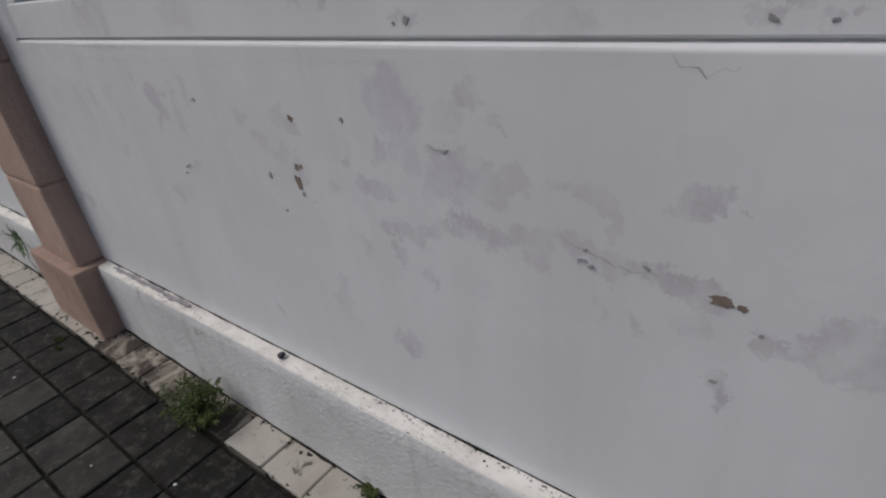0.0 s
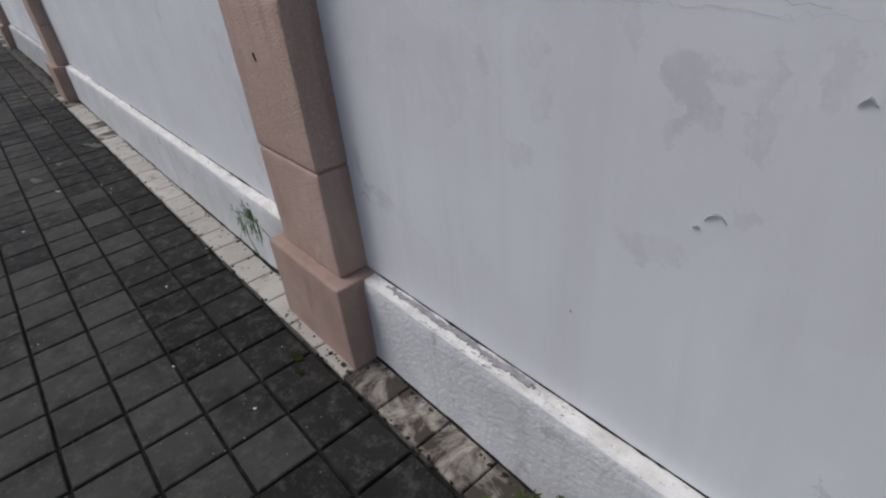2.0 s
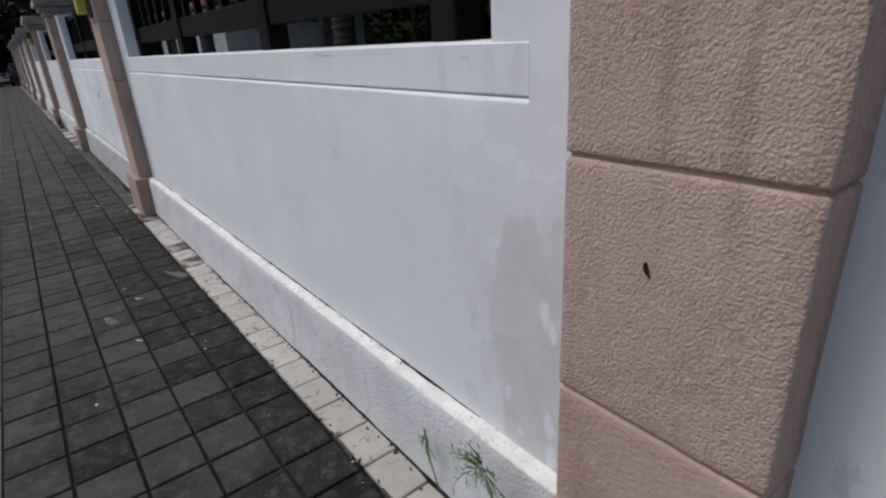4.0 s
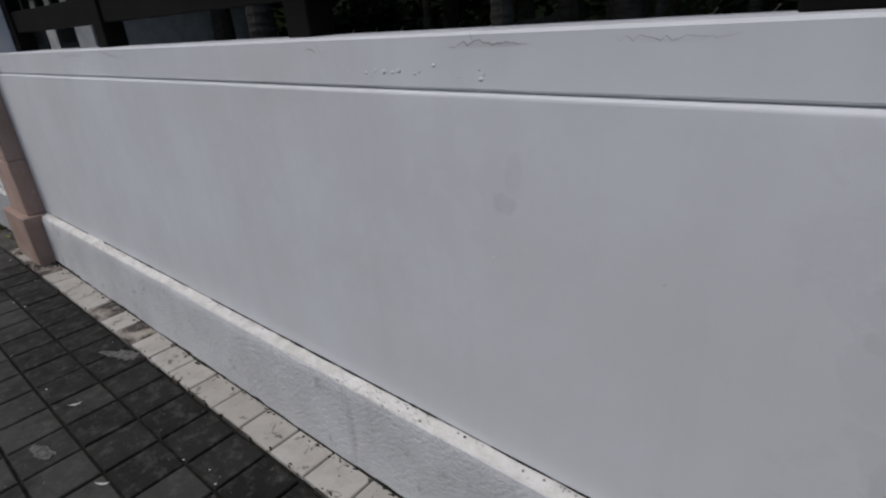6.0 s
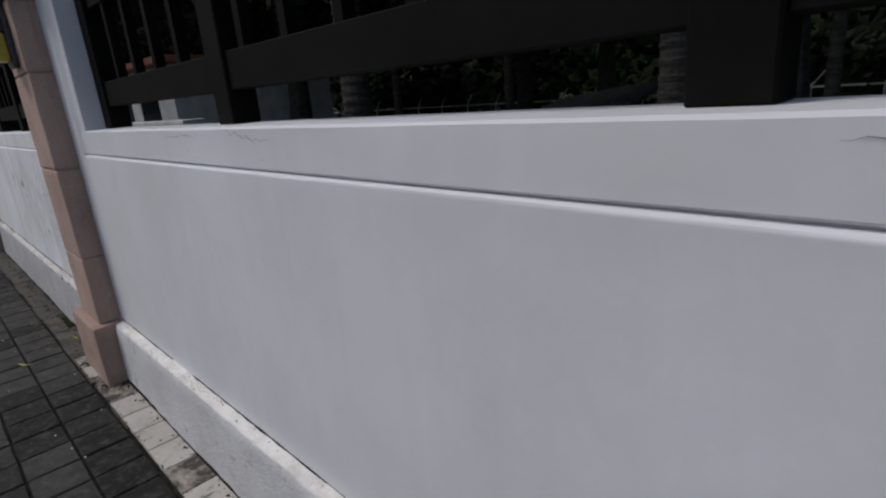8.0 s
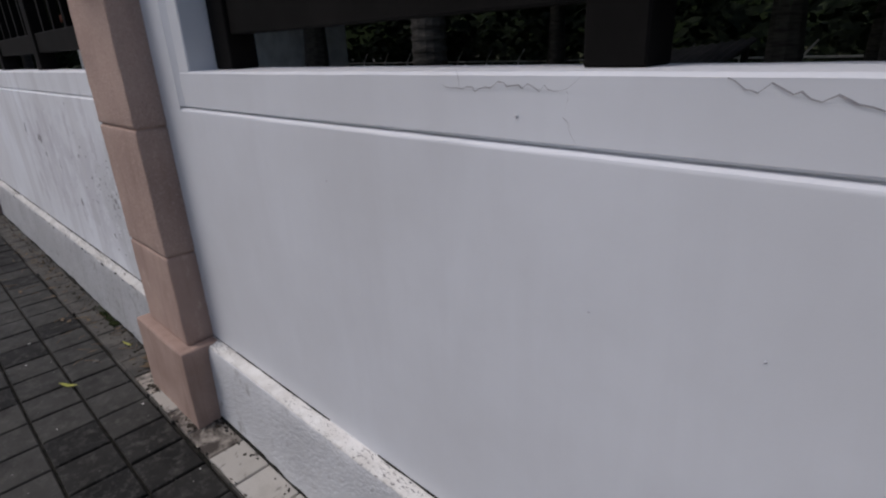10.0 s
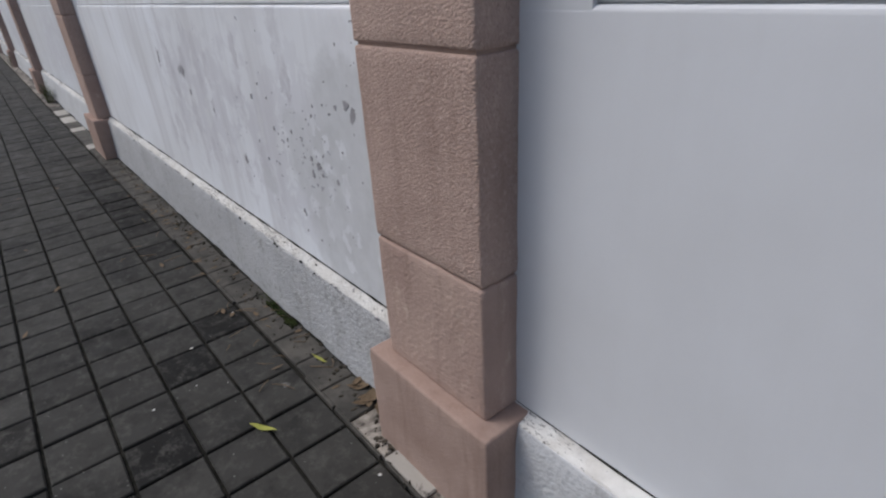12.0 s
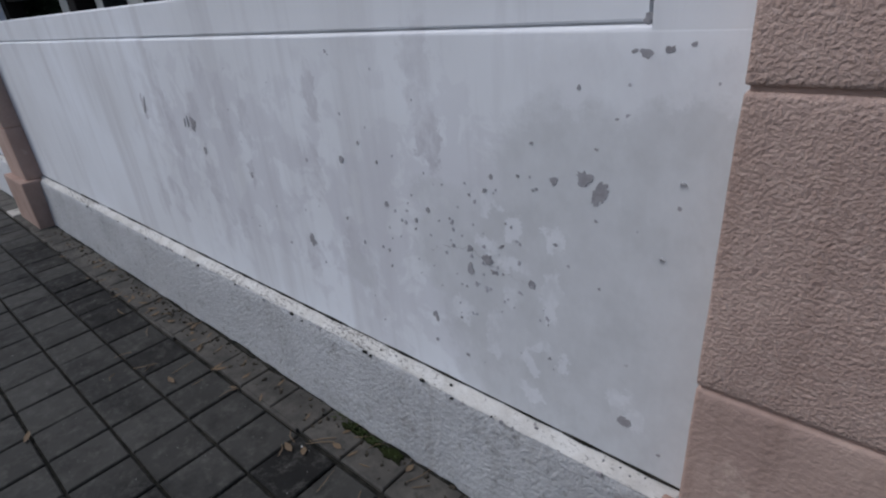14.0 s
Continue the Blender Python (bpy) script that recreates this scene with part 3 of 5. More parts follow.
def ground():
    bm = box(-400, 300, -400, -0.66, -1.0, -0.14)
    tagged(part("road", bm, "asphalt"), "grey asphalt road beside the pavement kerb", "road", kind="structure")
    bm = box(-46, 300, 0.886, 400, -1.0, 0.0)
    tagged(part("ground", bm, "soil"), "dark garden soil with patchy grass", "ground", kind="structure")
    bm = box(-400, -46.001, -0.659, 400, -1.0, -0.139)
    tagged(part("road", bm, "asphalt"), "grey asphalt side road past the end of the wall", "road", kind="structure")
    bm = box(-46, 6, -0.508, 0.64, -0.3, -0.012)
    tagged(part("pavement_bed", bm, "dirt"), "black dirt bed under the paving tiles", "pavement", kind="structure")
    bm = bmesh.new()
    x = 6.0
    while x > -46:
        add_box(bm, x - 0.99, x, -0.66, -0.512, -0.3, 0.004 + 0.004 * noise.noise((x, 0, 0)), 0.012)
        x -= 1.0
    tagged(part("kerb", bm, "kerb"), "weathered concrete kerb stones along the pavement edge", "kerb", kind="structure")


def wall_bay(number, xl, xr, material):
    """One bay between two pillars: rough base course with a ledge, painted field, recessed frieze and the jambs of the railing opening."""
    ol, orr = xl + OPEN_L, xr - OPEN_R
    rl, rr = xl + 0.150, xr - {2: 0.182, 3: 0.158}.get(number, 0.168)
    root = empty(f"wall_{number}", (xl + xr) / 2, WALL_Y, 0)
    inv = root.matrix_basis.inverted()

    def put(name, bm, mat, label=""):
        ob = part(name, bm, mat, root, label)
        ob.matrix_parent_inverse = inv
        return ob

    xs, xe = xl - 0.1, xr + 0.1
    lip, seam = {1: (0.636, 0.338), 2: (0.642, 0.345), 3: (0.652, 0.356)}[min(3, number)]
    # field with a sloping lip under a narrow raked groove
    prof = [(WALL_Y, 0.30), (WALL_Y, 0.36), (WALL_Y, BEAD_Z - 0.05), (WALL_Y, BEAD_Z - 0.012), (WALL_Y, BEAD_Z - 0.009), (WALL_Y + 0.0015, BEAD_Z - 0.005),
            (WALL_Y + 0.007, BEAD_Z - 0.001), (WALL_Y + 0.024, BEAD_Z - 0.001), (WALL_Y + 0.024, BEAD_Z + 0.095), (BACK_Y - 0.003, BEAD_Z + 0.095), (BACK_Y - 0.003, 0.0), (WALL_Y + 0.05, 0.0), (WALL_Y + 0.05, 0.30)]
    smooth(put("wall_field", extrude_profile(prof, xs, xe, 0.09, 0.0009, number), material), 32)
    prof = [(FRIEZE_Y + 0.004, BEAD_Z + 0.004), (FRIEZE_Y, BEAD_Z + 0.008), (FRIEZE_Y, BEAD_Z + 0.03), (FRIEZE_Y, SILL_Z - 0.02), (FRIEZE_Y, SILL_Z - 0.006), (FRIEZE_Y + 0.005, SILL_Z), (FRIEZE_Y + 0.03, SILL_Z), (BACK_Y, SILL_Z + 0.002), (BACK_Y, BEAD_Z + 0.004)]
    smooth(put("frieze", extrude_profile(prof, rl - 0.002, rr - 0.010, 0.09, 0.0016, number + 20), material), 32)
    for side, (a, b, c) in (("l", (xs, rl, ol)), ("r", (rr, xe, orr))):
        bm = box(a, b, WALL_Y, BACK_Y - 0.002, BEAD_Z - 0.0095, TOP_Z)
        if side == "l":
            # the step from jamb to frieze is smeared over with plaster
            v = [bm.verts.new(p) for z in (BEAD_Z + 0.007, TOP_Z - 0.002) for p in ((rl - 0.001, WALL_Y + 0.0003, z), (rl + 0.03, FRIEZE_Y + 0.0035, z), (rl - 0.001, FRIEZE_Y + 0.006, z))]
            for f in ((0, 1, 4, 3), (1, 2, 5, 4), (2, 0, 3, 5), (0, 2, 1), (3, 4, 5)):
                bm.faces.new([v[q] for q in f])
            bmesh.ops.recalc_face_normals(bm, faces=bm.faces)
        put("jamb", bm, material)
        lo, hi = (rl, ol) if side == "l" else (orr, rr)
        put("jamb_reveal", box(lo, hi, FRIEZE_Y + 0.002, BACK_Y - 0.004, SILL_Z - 0.01, TOP_Z - 0.004, 0.004), material)
    prof = [(LEDGE_Y - 0.008, 0.0), (LEDGE_Y - 0.006, 0.06), (lip - 0.004, LEDGE_Z - 0.05), (lip, LEDGE_Z - 0.018), (lip + 0.004, LEDGE_Z - 0.009), (WALL_Y + 0.045, LEDGE_Z - 0.009), (WALL_Y + 0.045, 0.0)]
    smooth(put("base_course", extrude_profile(prof, xl - 0.03, xr + 0.03, 0.03, 0.004, number + 40), "plaster_worn" if number == 3 else "plaster", "rough white plaster base course"), 60)
    prof = [(lip + 0.004, LEDGE_Z - 0.0095), (lip + 0.007, LEDGE_Z - 0.003), (WALL_Y + 0.01, seam + 0.003), (WALL_Y + 0.01, LEDGE_Z - 0.0095)]
    smooth(put("ledge", extrude_profile(prof, xl - 0.03, xr + 0.03, 0.02, 0.003 if number < 3 else 0.0055, number + 60), "ledge_top" if number < 3 else "ledge_worn", "chipped cream paint on the ledge"), 60)
    # black dirt lines where the ledge meets the wall and the base meets the ground
    bm = bmesh.new()
    rng = random.Random(number)
    x = xl
    while x < xr:
        length = rng.uniform(0.03, 0.2)
        w = max(0.0014, (0.0036, 0.0045)[number >= 3] + 0.0065 * noise.noise((x * 4, number, 0)))
        if noise.noise((x * 1.1, number * 3, 4)) > -0.45:
            add_tube(bm, [(x, WALL_Y - 0.0005, seam + 0.003), (x + length * 0.5, WALL_Y - 0.001, seam + 0.003), (x + length, WALL_Y - 0.0005, seam + 0.003)], [w * 0.6, w, w * 0.5], 6)
        x += length
    put("dirt_seam", bm, "dirt", "black dirt line on the ledge")
    bm = extrude_profile([(LEDGE_Y - 0.019, 0.0), (LEDGE_Y - 0.011, 0.006), (LEDGE_Y - 0.007, 0.012), (LEDGE_Y + 0.004, 0.013), (LEDGE_Y + 0.004, 0.0)], xl, xr, 0.02, 0.011 if number < 3 else 0.018, number + 80)
    put("dirt_edge", bm, "dirt", "dark dirt along the foot of the wall")
    tagged(root, "white painted masonry wall with rough base course and recessed frieze", "wall", kind="structure")
    return root, inv


def rough_block(w, d, z0, z1, cut, amount, seed):
    """A pillar block whose faces are gridded and slightly uneven, with worn edges."""
    bm = box(-w / 2, w / 2, 0, d, z0, z1)
    bmesh.ops.bevel(bm, geom=list(bm.edges), offset=0.007, segments=2, profile=0.6, affect="EDGES")
    long_edges = [e for e in bm.edges if e.calc_length() > 0.1]
    bmesh.ops.subdivide_edges(bm, edges=long_edges, cuts=cut, use_grid_fill=True)
    for v in bm.verts:
        p = v.co * 9 + Vector((seed, 0, 0))
        q = v.co * 40 + Vector((seed, 5, 0))
        v.co += amount * Vector((noise.noise(p) + 0.6 * noise.noise(q), noise.noise(p + Vector((9, 0, 0))) + 0.6 * noise.noise(q + Vector((3, 0, 0))), 0.0))
    return bm


def pillar():
    """A rendered pillar: plain plinth, stucco blocks with raked joints, stepped cap."""
    root = empty("pillar")
    ob = part("plinth", rough_block(0.487, 0.20, -0.02, 0.345, 14, 0.0022, 1), "stucco_plinth", root, "smooth pink-brown rendered plinth")
    ob.matrix_basis = pose(0, 0.540, 0)
    smooth(ob, 60)
    joints = [0.345, 0.710, 1.172, 1.634, TOP_Z]
    for i, (a, b) in enumerate(zip(joints, joints[1:])):
        ob = part("block", rough_block(PILLAR_W, 0.26, a + (0.0 if i == 0 else 0.0035), b - 0.0035, 16, 0.0018, 10 + i * 7), "stucco" if i else "stucco_low", root)
        ob.matrix_basis = pose(0, 0.585, 0)
        smooth(ob, 60)
        if i:
            ob = part("joint", box(-PILLAR_W / 2 + 0.007, PILLAR_W / 2 - 0.007, 0.008, 0.25, a - 0.014, a + 0.014), "stucco_plinth", root)
            ob.matrix_basis = pose(0, 0.585, 0)
    w = PILLAR_W / 2
    for name, grow, z0, z1 in (("cap_neck", 0.03, TOP_Z + 0.002, 2.02), ("cap_step", 0.065, 2.022, 2.085), ("cap_slab", 0.11, 2.087, 2.17), ("cap_top", 0.085, 2.172, 2.26)):
        ob = part(name, box(-w - grow, w + grow, 0.585 - grow, 0.90 + grow, z0, z1, 0.012, 2), "cap", root)
    tagged(root, "pink-brown stucco pillar with raked joints and a stepped cap", "pillar", "boundary wall pillars", "structure")
    return root


def metal_fence(xl, xr, posts):
    """The railing in one opening: posts on the sill, a deep bottom rail, square pickets and a top rail."""
    root = empty("metal_fence", xl, 0.83, SILL_Z)
    inv = root.matrix_basis.inverted()

    def put(name, bm):
        ob = part(name, bm, "metal", root)
        ob.matrix_parent_inverse = inv
        return ob

    for x in posts:
        put("post", box(x - 0.052, x + 0.052, 0.785, 0.875, SILL_Z + 0.001, 1.93, 0.004))
    edges = [xl] + [x for p in posts for x in (p - 0.052, p + 0.052)] + [xr]
    for a, b in zip(edges[0::2], edges[1::2]):
        if b - a > 0.02:
            put("bottom_rail", box(a, b, 0.797, 0.863, 1.450, 1.557, 0.003))
            put("top_rail", box(a, b, 0.805, 0.855, 1.86, 1.91, 0.003))
    x = xl + 0.055 + 0.236
    while x < xr - 0.05:
        if all(abs(x - p) > 0.08 for p in posts):
            put("picket", box(x - 0.017, x + 0.017, 0.812, 0.848, 1.557, 1.86))
        x += 0.236
    tagged(root, "dark brown painted metal railing on the white wall", "railing", "wall railings")
    return root


def wall_lamp(x):
    """A boxy lamp on a pillar's face: back plate, grey hood and a yellow lens under it."""
    root = empty("wall_lamp", x, 0.583, 1.70)
    part("back_plate", box(-0.075, 0.075, -0.022, 0.0, -0.03, 0.26, 0.004), "lamp_grey", root)
    part("hood", box(-0.07, 0.07, -0.105, -0.023, 0.128, 0.25, 0.008, 2), "lamp_grey", root, "grey metal hood")
    part("lens", box(-0.062, 0.062, -0.097, -0.023, 0.0, 0.127, 0.01, 2), "lamp_yellow", root, "yellow plastic lens")
    tagged(root, "grey wall lamp with a yellow lens on a pillar", "lamp", "pillar lamps")
    return root


ground()
BAYS = []
for i, (a, b) in enumerate(zip(PILLARS[1:], PILLARS)):
    mat = ("wall_a", "wall_b", "wall_c")[i] if i < 3 else "wall_far"
    BAYS.append(wall_bay(i + 1, a + PILLAR_W / 2, b - PILLAR_W / 2, mat))
first = pillar()
first.matrix_basis = pose(PILLARS[0], 0, 0)
for x in PILLARS[1:]:
    copy_thing(first, pose(x, 0, 0))
for i, (a, b) in enumerate(zip(PILLARS[1:], PILLARS)):
    xl, xr = a + PILLAR_W / 2 + OPEN_L, b - PILLAR_W / 2 - OPEN_R
    if i == 1:
        metal_fence(xl, xr, [-7.365, -6.085, -4.68, -3.46])
    elif i < 6:
        w = (xr - xl - 0.32) / 3
        metal_fence(xl, xr, [xl + 0.06 + w * k for k in range(4)])
for x in (PILLARS[2], PILLARS[4]):
    wall_lamp(x)

# ---- paving: dark square pavers in five rows and a border row against the wall ----
TILE, ROW, X0, Y0 = 0.199, 0.198, -1.266, 0.483
JOINT = 0.011


def tile_mesh(name, w, d, material):
    bm = bmesh.new()
    add_box(bm, -w / 2, w / 2, -d / 2, d / 2, -0.03, 0.0, 0.0)
    top = [e for e in bm.edges if all(v.co.z > -0.01 for v in e.verts)]
    bmesh.ops.bevel(bm, geom=top, offset=0.004, segments=1, affect="EDGES")
    me = bpy.data.meshes.new(name)
    bm.to_mesh(me)
    bm.free()
    me.materials.append(MAT[material])
    return me


def paving():
    floor = empty("pavement", -6, 0, 0)
    inv = floor.matrix_basis.inverted()
    rng = random.Random(5)
    me = tile_mesh("paver", TILE - JOINT, ROW - JOINT, "tile")
    mouldy = tile_mesh("paver", TILE - JOINT, ROW - JOINT, "tile_mould")
    borders = {k: tile_mesh("border_tile", TILE - 0.006, 0.134, k) for k in ("border", "border_half", "border_dark")}
    far, far_border = [], []
    for k in range(-36, 222):
        x = X0 - TILE * (k - 0.5)
        for j in range(5):
            y = Y0 - ROW * (j + 0.5)
            z = rng.uniform(-0.002, 0.002)
            tilt = (rng.gauss(0, 0.35), rng.gauss(0, 0.35), rng.gauss(0, 0.25))
            if -3 <= k < 57:
                ob = new("paver", mouldy if rng.random() < ((1.0, 0.6, 0.1, 0.03, 0.03) if x > -7.9 else (0.45, 0.14, 0.06, 0.03, 0.03))[j] else me)
                ob.parent, ob.matrix_parent_inverse = floor, inv
                ob.matrix_basis = pose(x, y, z, *tilt)
            else:
                far.append((x, y, z))
        kind = "border"
        if x < -7.95:
            kind = "border_dark" if x > -12.6 or rng.random() < 0.5 else "border"
            if -8.15 < x:
                kind = "border_half"
        elif -7.75 < x < -7.35 or -2.5 < x < -1.5 or rng.random() < 0.06:
            kind = "border_half"
        if -3 <= k < 75:
            ob = new("border_tile", borders[kind])
            ob.parent, ob.matrix_parent_inverse = floor, inv
            ob.matrix_basis = pose(x, 0.562, 0.005 + rng.uniform(-0.0015, 0.0015), rng.gauss(0, 0.3), rng.gauss(0, 0.3), 0)
        else:
            far_border.append((x, 0.562, 0.005))
    for places, name, w, d, mat in ((far, "far_pavers", TILE - JOINT, ROW - JOINT, "tile_far"), (far_border, "far_border_tiles", TILE - 0.006, 0.134, "border_half")):
        verts, faces = [], []
        for x, y, z in places:
            n = len(verts)
            a, b, c = w / 2, d / 2, 0.004
            verts += [(x + s * a, y + t * b, z - 0.02) for s, t in ((-1, -1), (1, -1), (1, 1), (-1, 1))]
            verts += [(x + s * a, y + t * b, z - c) for s, t in ((-1, -1), (1, -1), (1, 1), (-1, 1))]
            verts += [(x + s * (a - c), y + t * (b - c), z) for s, t in ((-1, -1), (1, -1), (1, 1), (-1, 1))]
            for q in (0, 4):
                faces += [(n + q + i, n + q + (i + 1) % 4, n + q + 4 + (i + 1) % 4, n + q + 4 + i) for i in range(4)]
            faces.append((n + 8, n + 9, n + 10, n + 11))
        mesh = bpy.data.meshes.new(name)
        mesh.from_pydata(verts, [], faces)
        mesh.materials.append(MAT[mat])
        ob = new(name, mesh)
        ob.parent, ob.matrix_parent_inverse = floor, inv
        tagged(ob, kind="stuff")
    tagged(floor, "pavement of dark square pavers with a beige border row", "pavement", kind="structure")


paving()


# ---- wear on the wall: peeled paint, cracks, blisters ----
def flake_outline(size, aspect, seed, turn=0.0):
    """An irregular closed outline round the origin."""
    rng = random.Random(seed)
    n = 13 if size < 0.012 else 30
    a0 = rng.uniform(0, 9)
    pts = []
    for k in range(n):
        a = k * math.tau / n
        r = size * (1 + 0.6 * noise.noise((math.cos(a) * 1.3 + a0, math.sin(a) * 1.3, seed * 0.37)) + 0.6 * noise.noise((math.cos(a) * 3 + a0, math.sin(a) * 4, seed * 0.91)))
        u, v = r * math.cos(a), r * math.sin(a) * aspect
        pts.append((u * math.cos(turn) - v * math.sin(turn), u * math.sin(turn) + v * math.cos(turn)))
    return pts


def add_flake(bm, outline, place, lift, flat=False):
    """A thin plate with that outline: upright on a wall face, or flat on the ground."""
    x, y, z = place
    top, low = [], []
    for u, v in outline:
        if flat:
            top.append(bm.verts.new((x + u, y + v, z + lift)))
            low.append(bm.verts.new((x + u * 1.03, y + v * 1.03, z - 0.004)))
        else:
            top.append(bm.verts.new((x + u, y - lift, z + v)))
            low.append(bm.verts.new((x + u * 1.03, y + 0.004, z + v * 1.03)))
    n = len(top)
    bm.faces.new(top if flat else top)
    for k in range(n):
        bm.faces.new((top[k], top[(k + 1) % n], low[(k + 1) % n], low[k]))
    bmesh.ops.recalc_face_normals(bm, faces=bm.faces)


def add_flake_loose(bm, outline, place, lift):
    """A flat crumb of dirt on the ground, one of many in a mesh."""
    x, y, z = place
    top = [bm.verts.new((x + u * 0.8, y + v * 0.8, z + lift)) for u, v in outline]
    low = [bm.verts.new((x + u, y + v, z - 0.006)) for u, v in outline]
    bm.faces.new(top)
    for k in range(len(top)):
        q = (k + 1) % len(top)
        bm.faces.new((top[q], top[k], low[k], low[q]))


def on_bay(index, name, bm, mat, label=""):
    root, inv = BAYS[index]
    ob = part(name, bm, mat, root, label)
    ob.matrix_parent_inverse = inv
    return ob


def flake(index, x, z, size, aspect, mat, seed, turn=0.0, y=WALL_Y, lift=0.0011, name="peeled_patch"):
    bm = bmesh.new()
    add_flake(bm, flake_outline(size * 0.85, aspect, seed, turn), (x, y, z), lift + 0.0001 * (seed % 7))
    return on_bay(index, name, bm, mat)


def crack(index, points, width, y, seed, mat="peel"):
    """A thin jagged crack through the given x, z points."""
    bm = bmesh.new()
    rng = random.Random(seed)
    line = []
    for (xa, za), (xb, zb) in zip(points, points[1:]):
        n = max(2, int(math.hypot(xb - xa, zb - za) / 0.009))
        for k in range(n):
            f = k / n
            line.append((xa + (xb - xa) * f + rng.gauss(0, 0.002), zb * f + za * (1 - f) + rng.gauss(0, 0.0035)))
    line.append(points[-1])
    last = None
    for i, (x, z) in enumerate(line):
        f = i / max(1, len(line) - 1)
        w = 0.55 * width * (0.35 + 0.65 * math.sin(math.pi * min(0.95, f + 0.05))) * rng.uniform(0.6, 1.3)
        pair = (bm.verts.new((x, y - 0.0022, z - w / 2)), bm.verts.new((x + w * 0.4, y - 0.0022, z + w / 2)))
        if last:
            bm.faces.new((last[0], pair[0], pair[1], last[1]))
        last = pair
    on_bay(index, "crack", bm, mat, "fine dark crack in the paint")


def blister(index, x, z, r, y, seed):
    bm = bmesh.new()
    bmesh.ops.create_icosphere(bm, subdivisions=2, radius=r)
    for v in bm.verts:
        k = 1 + 0.5 * noise.noise(v.co * (1.2 / r) + Vector((seed, 0, 0)))
        v.co = Vector((x + v.co.x * k * 0.62, y + v.co.y * 0.17, z + v.co.z * k * 0.45))
    ob = on_bay(index, "paint_blister", bm, ("wall_a", "wall_b", "wall_c")[index])
    smooth(ob, 80)


def wear():
    rng = random.Random(11)
    # stained bay: brown holes and violet-grey bare patches drifting down to the near end
    for k, (x, z, s, asp) in enumerate(((-0.972, 0.977, 0.010, 0.9), (-0.980, 0.945, 0.0105, 1.9), (-0.958, 0.982, 0.005, 1.0), (-0.955, 1.088, 0.010, 0.7), (-0.103, 0.906, 0.016, 0.55), (-0.076, 0.903, 0.008, 0.9))):
        flake(0, x, z, s, asp, "peel_brown", 30 + k, rng.uniform(-0.4, 0.4))
    for k, (x, z, s, asp) in enumerate(((-1.050, 0.857, 0.005, 1.1), (-1.079, 0.941, 0.006, 1.5), (-0.80, 1.098, 0.005, 1.2), (-0.97, 0.912, 0.007, 0.8), (-0.615, 1.272, 0.007, 1.1), (-0.641, 1.267, 0.004, 0.9), (-0.105, 1.265, 0.007, 0.4), (-0.05, 1.262, 0.005, 0.4), (-0.30, 0.937, 0.004, 1.0), (-0.205, 0.930, 0.007, 0.4), (-0.555, 1.064, 0.008, 0.35), (-0.048, 0.866, 0.005, 0.8), (-0.095, 0.765, 0.006, 0.6), (-1.69, 0.608, 0.003, 1.2))):
        flake(0, x, z, s, asp, "peel", 60 + k, rng.uniform(-0.6, 0.6), WALL_Y if z < BEAD_Z else FRIEZE_Y)
    crack(0, [(-2.485, 0.80), (-2.45, 0.74), (-2.41, 0.665), (-2.33, 0.65), (-2.22, 0.60), (-2.14, 0.575)], 0.004, WALL_Y, 1, "undercoat")
    crack(0, [(-2.485, 0.615), (-2.44, 0.635), (-2.40, 0.66)], 0.009, WALL_Y, 2, "undercoat")
    crack(0, [(-2.0, 1.205), (-1.8, 1.195), (-1.55, 1.19), (-1.3, 1.185)], 0.0018, WALL_Y, 3, "undercoat")
    crack(0, [(-1.3, 1.186), (-1.05, 1.20), (-0.8, 1.205), (-0.55, 1.21), (-0.42, 1.205)], 0.0013, WALL_Y, 31, "undercoat")
    crack(0, [(-0.60, 1.066), (-0.575, 1.065), (-0.55, 1.064)], 0.003, WALL_Y, 32, "peel")
    crack(0, [(-0.345, 0.965), (-0.325, 0.945), (-0.30, 0.94), (-0.26, 0.925), (-0.23, 0.92), (-0.17, 0.928), (-0.14, 0.92)], 0.0022, WALL_Y, 33, "peel")
    crack(0, [(-1.9, 1.225), (-1.45, 1.222), (-1.42, 1.2), (-1.38, 1.195)], 0.0018, WALL_Y, 34)
    crack(0, [(-0.885, 1.238), (-0.88, 1.18), (-0.875, 1.14)], 0.0018, WALL_Y, 4)
    crack(0, [(-0.945, 0.905), (-0.93, 0.91), (-0.91, 0.925), (-0.895, 0.93)], 0.0024, WALL_Y, 5)
    crack(0, [(-0.20, 1.236), (-0.195, 1.215), (-0.16, 1.205), (-0.125, 1.215)], 0.0018, WALL_Y, 6)
    crack(0, [(-1.425, 1.10), (-1.42, 1.03), (-1.428, 0.96), (-1.41, 0.93)], 0.0014, WALL_Y, 35, "undercoat")
    # clean bay: hairline cracks in the frieze, blisters, small chips
    crack(1, [(-6.357, 1.329), (-6.318, 1.324), (-6.216, 1.333), (-6.128, 1.328), (-6.104, 1.327), (-6.089, 1.345)], 0.0034, FRIEZE_Y, 7)
    crack(1, [(-6.325, 1.347), (-6.318, 1.324)], 0.003, FRIEZE_Y, 8)
    crack(1, [(-6.108, 1.326), (-6.112, 1.29), (-6.091, 1.252)], 0.0016, FRIEZE_Y, 9)
    crack(1, [(-5.893, 1.348), (-5.859, 1.330), (-5.837, 1.335), (-5.807, 1.328), (-5.776, 1.324), (-5.744, 1.316), (-5.67, 1.32)], 0.004, FRIEZE_Y, 10)
    crack(1, [(-4.078, 1.324), (-4.043, 1.331), (-4.008, 1.334), (-3.964, 1.330), (-3.90, 1.328)], 0.0042, FRIEZE_Y, 11)
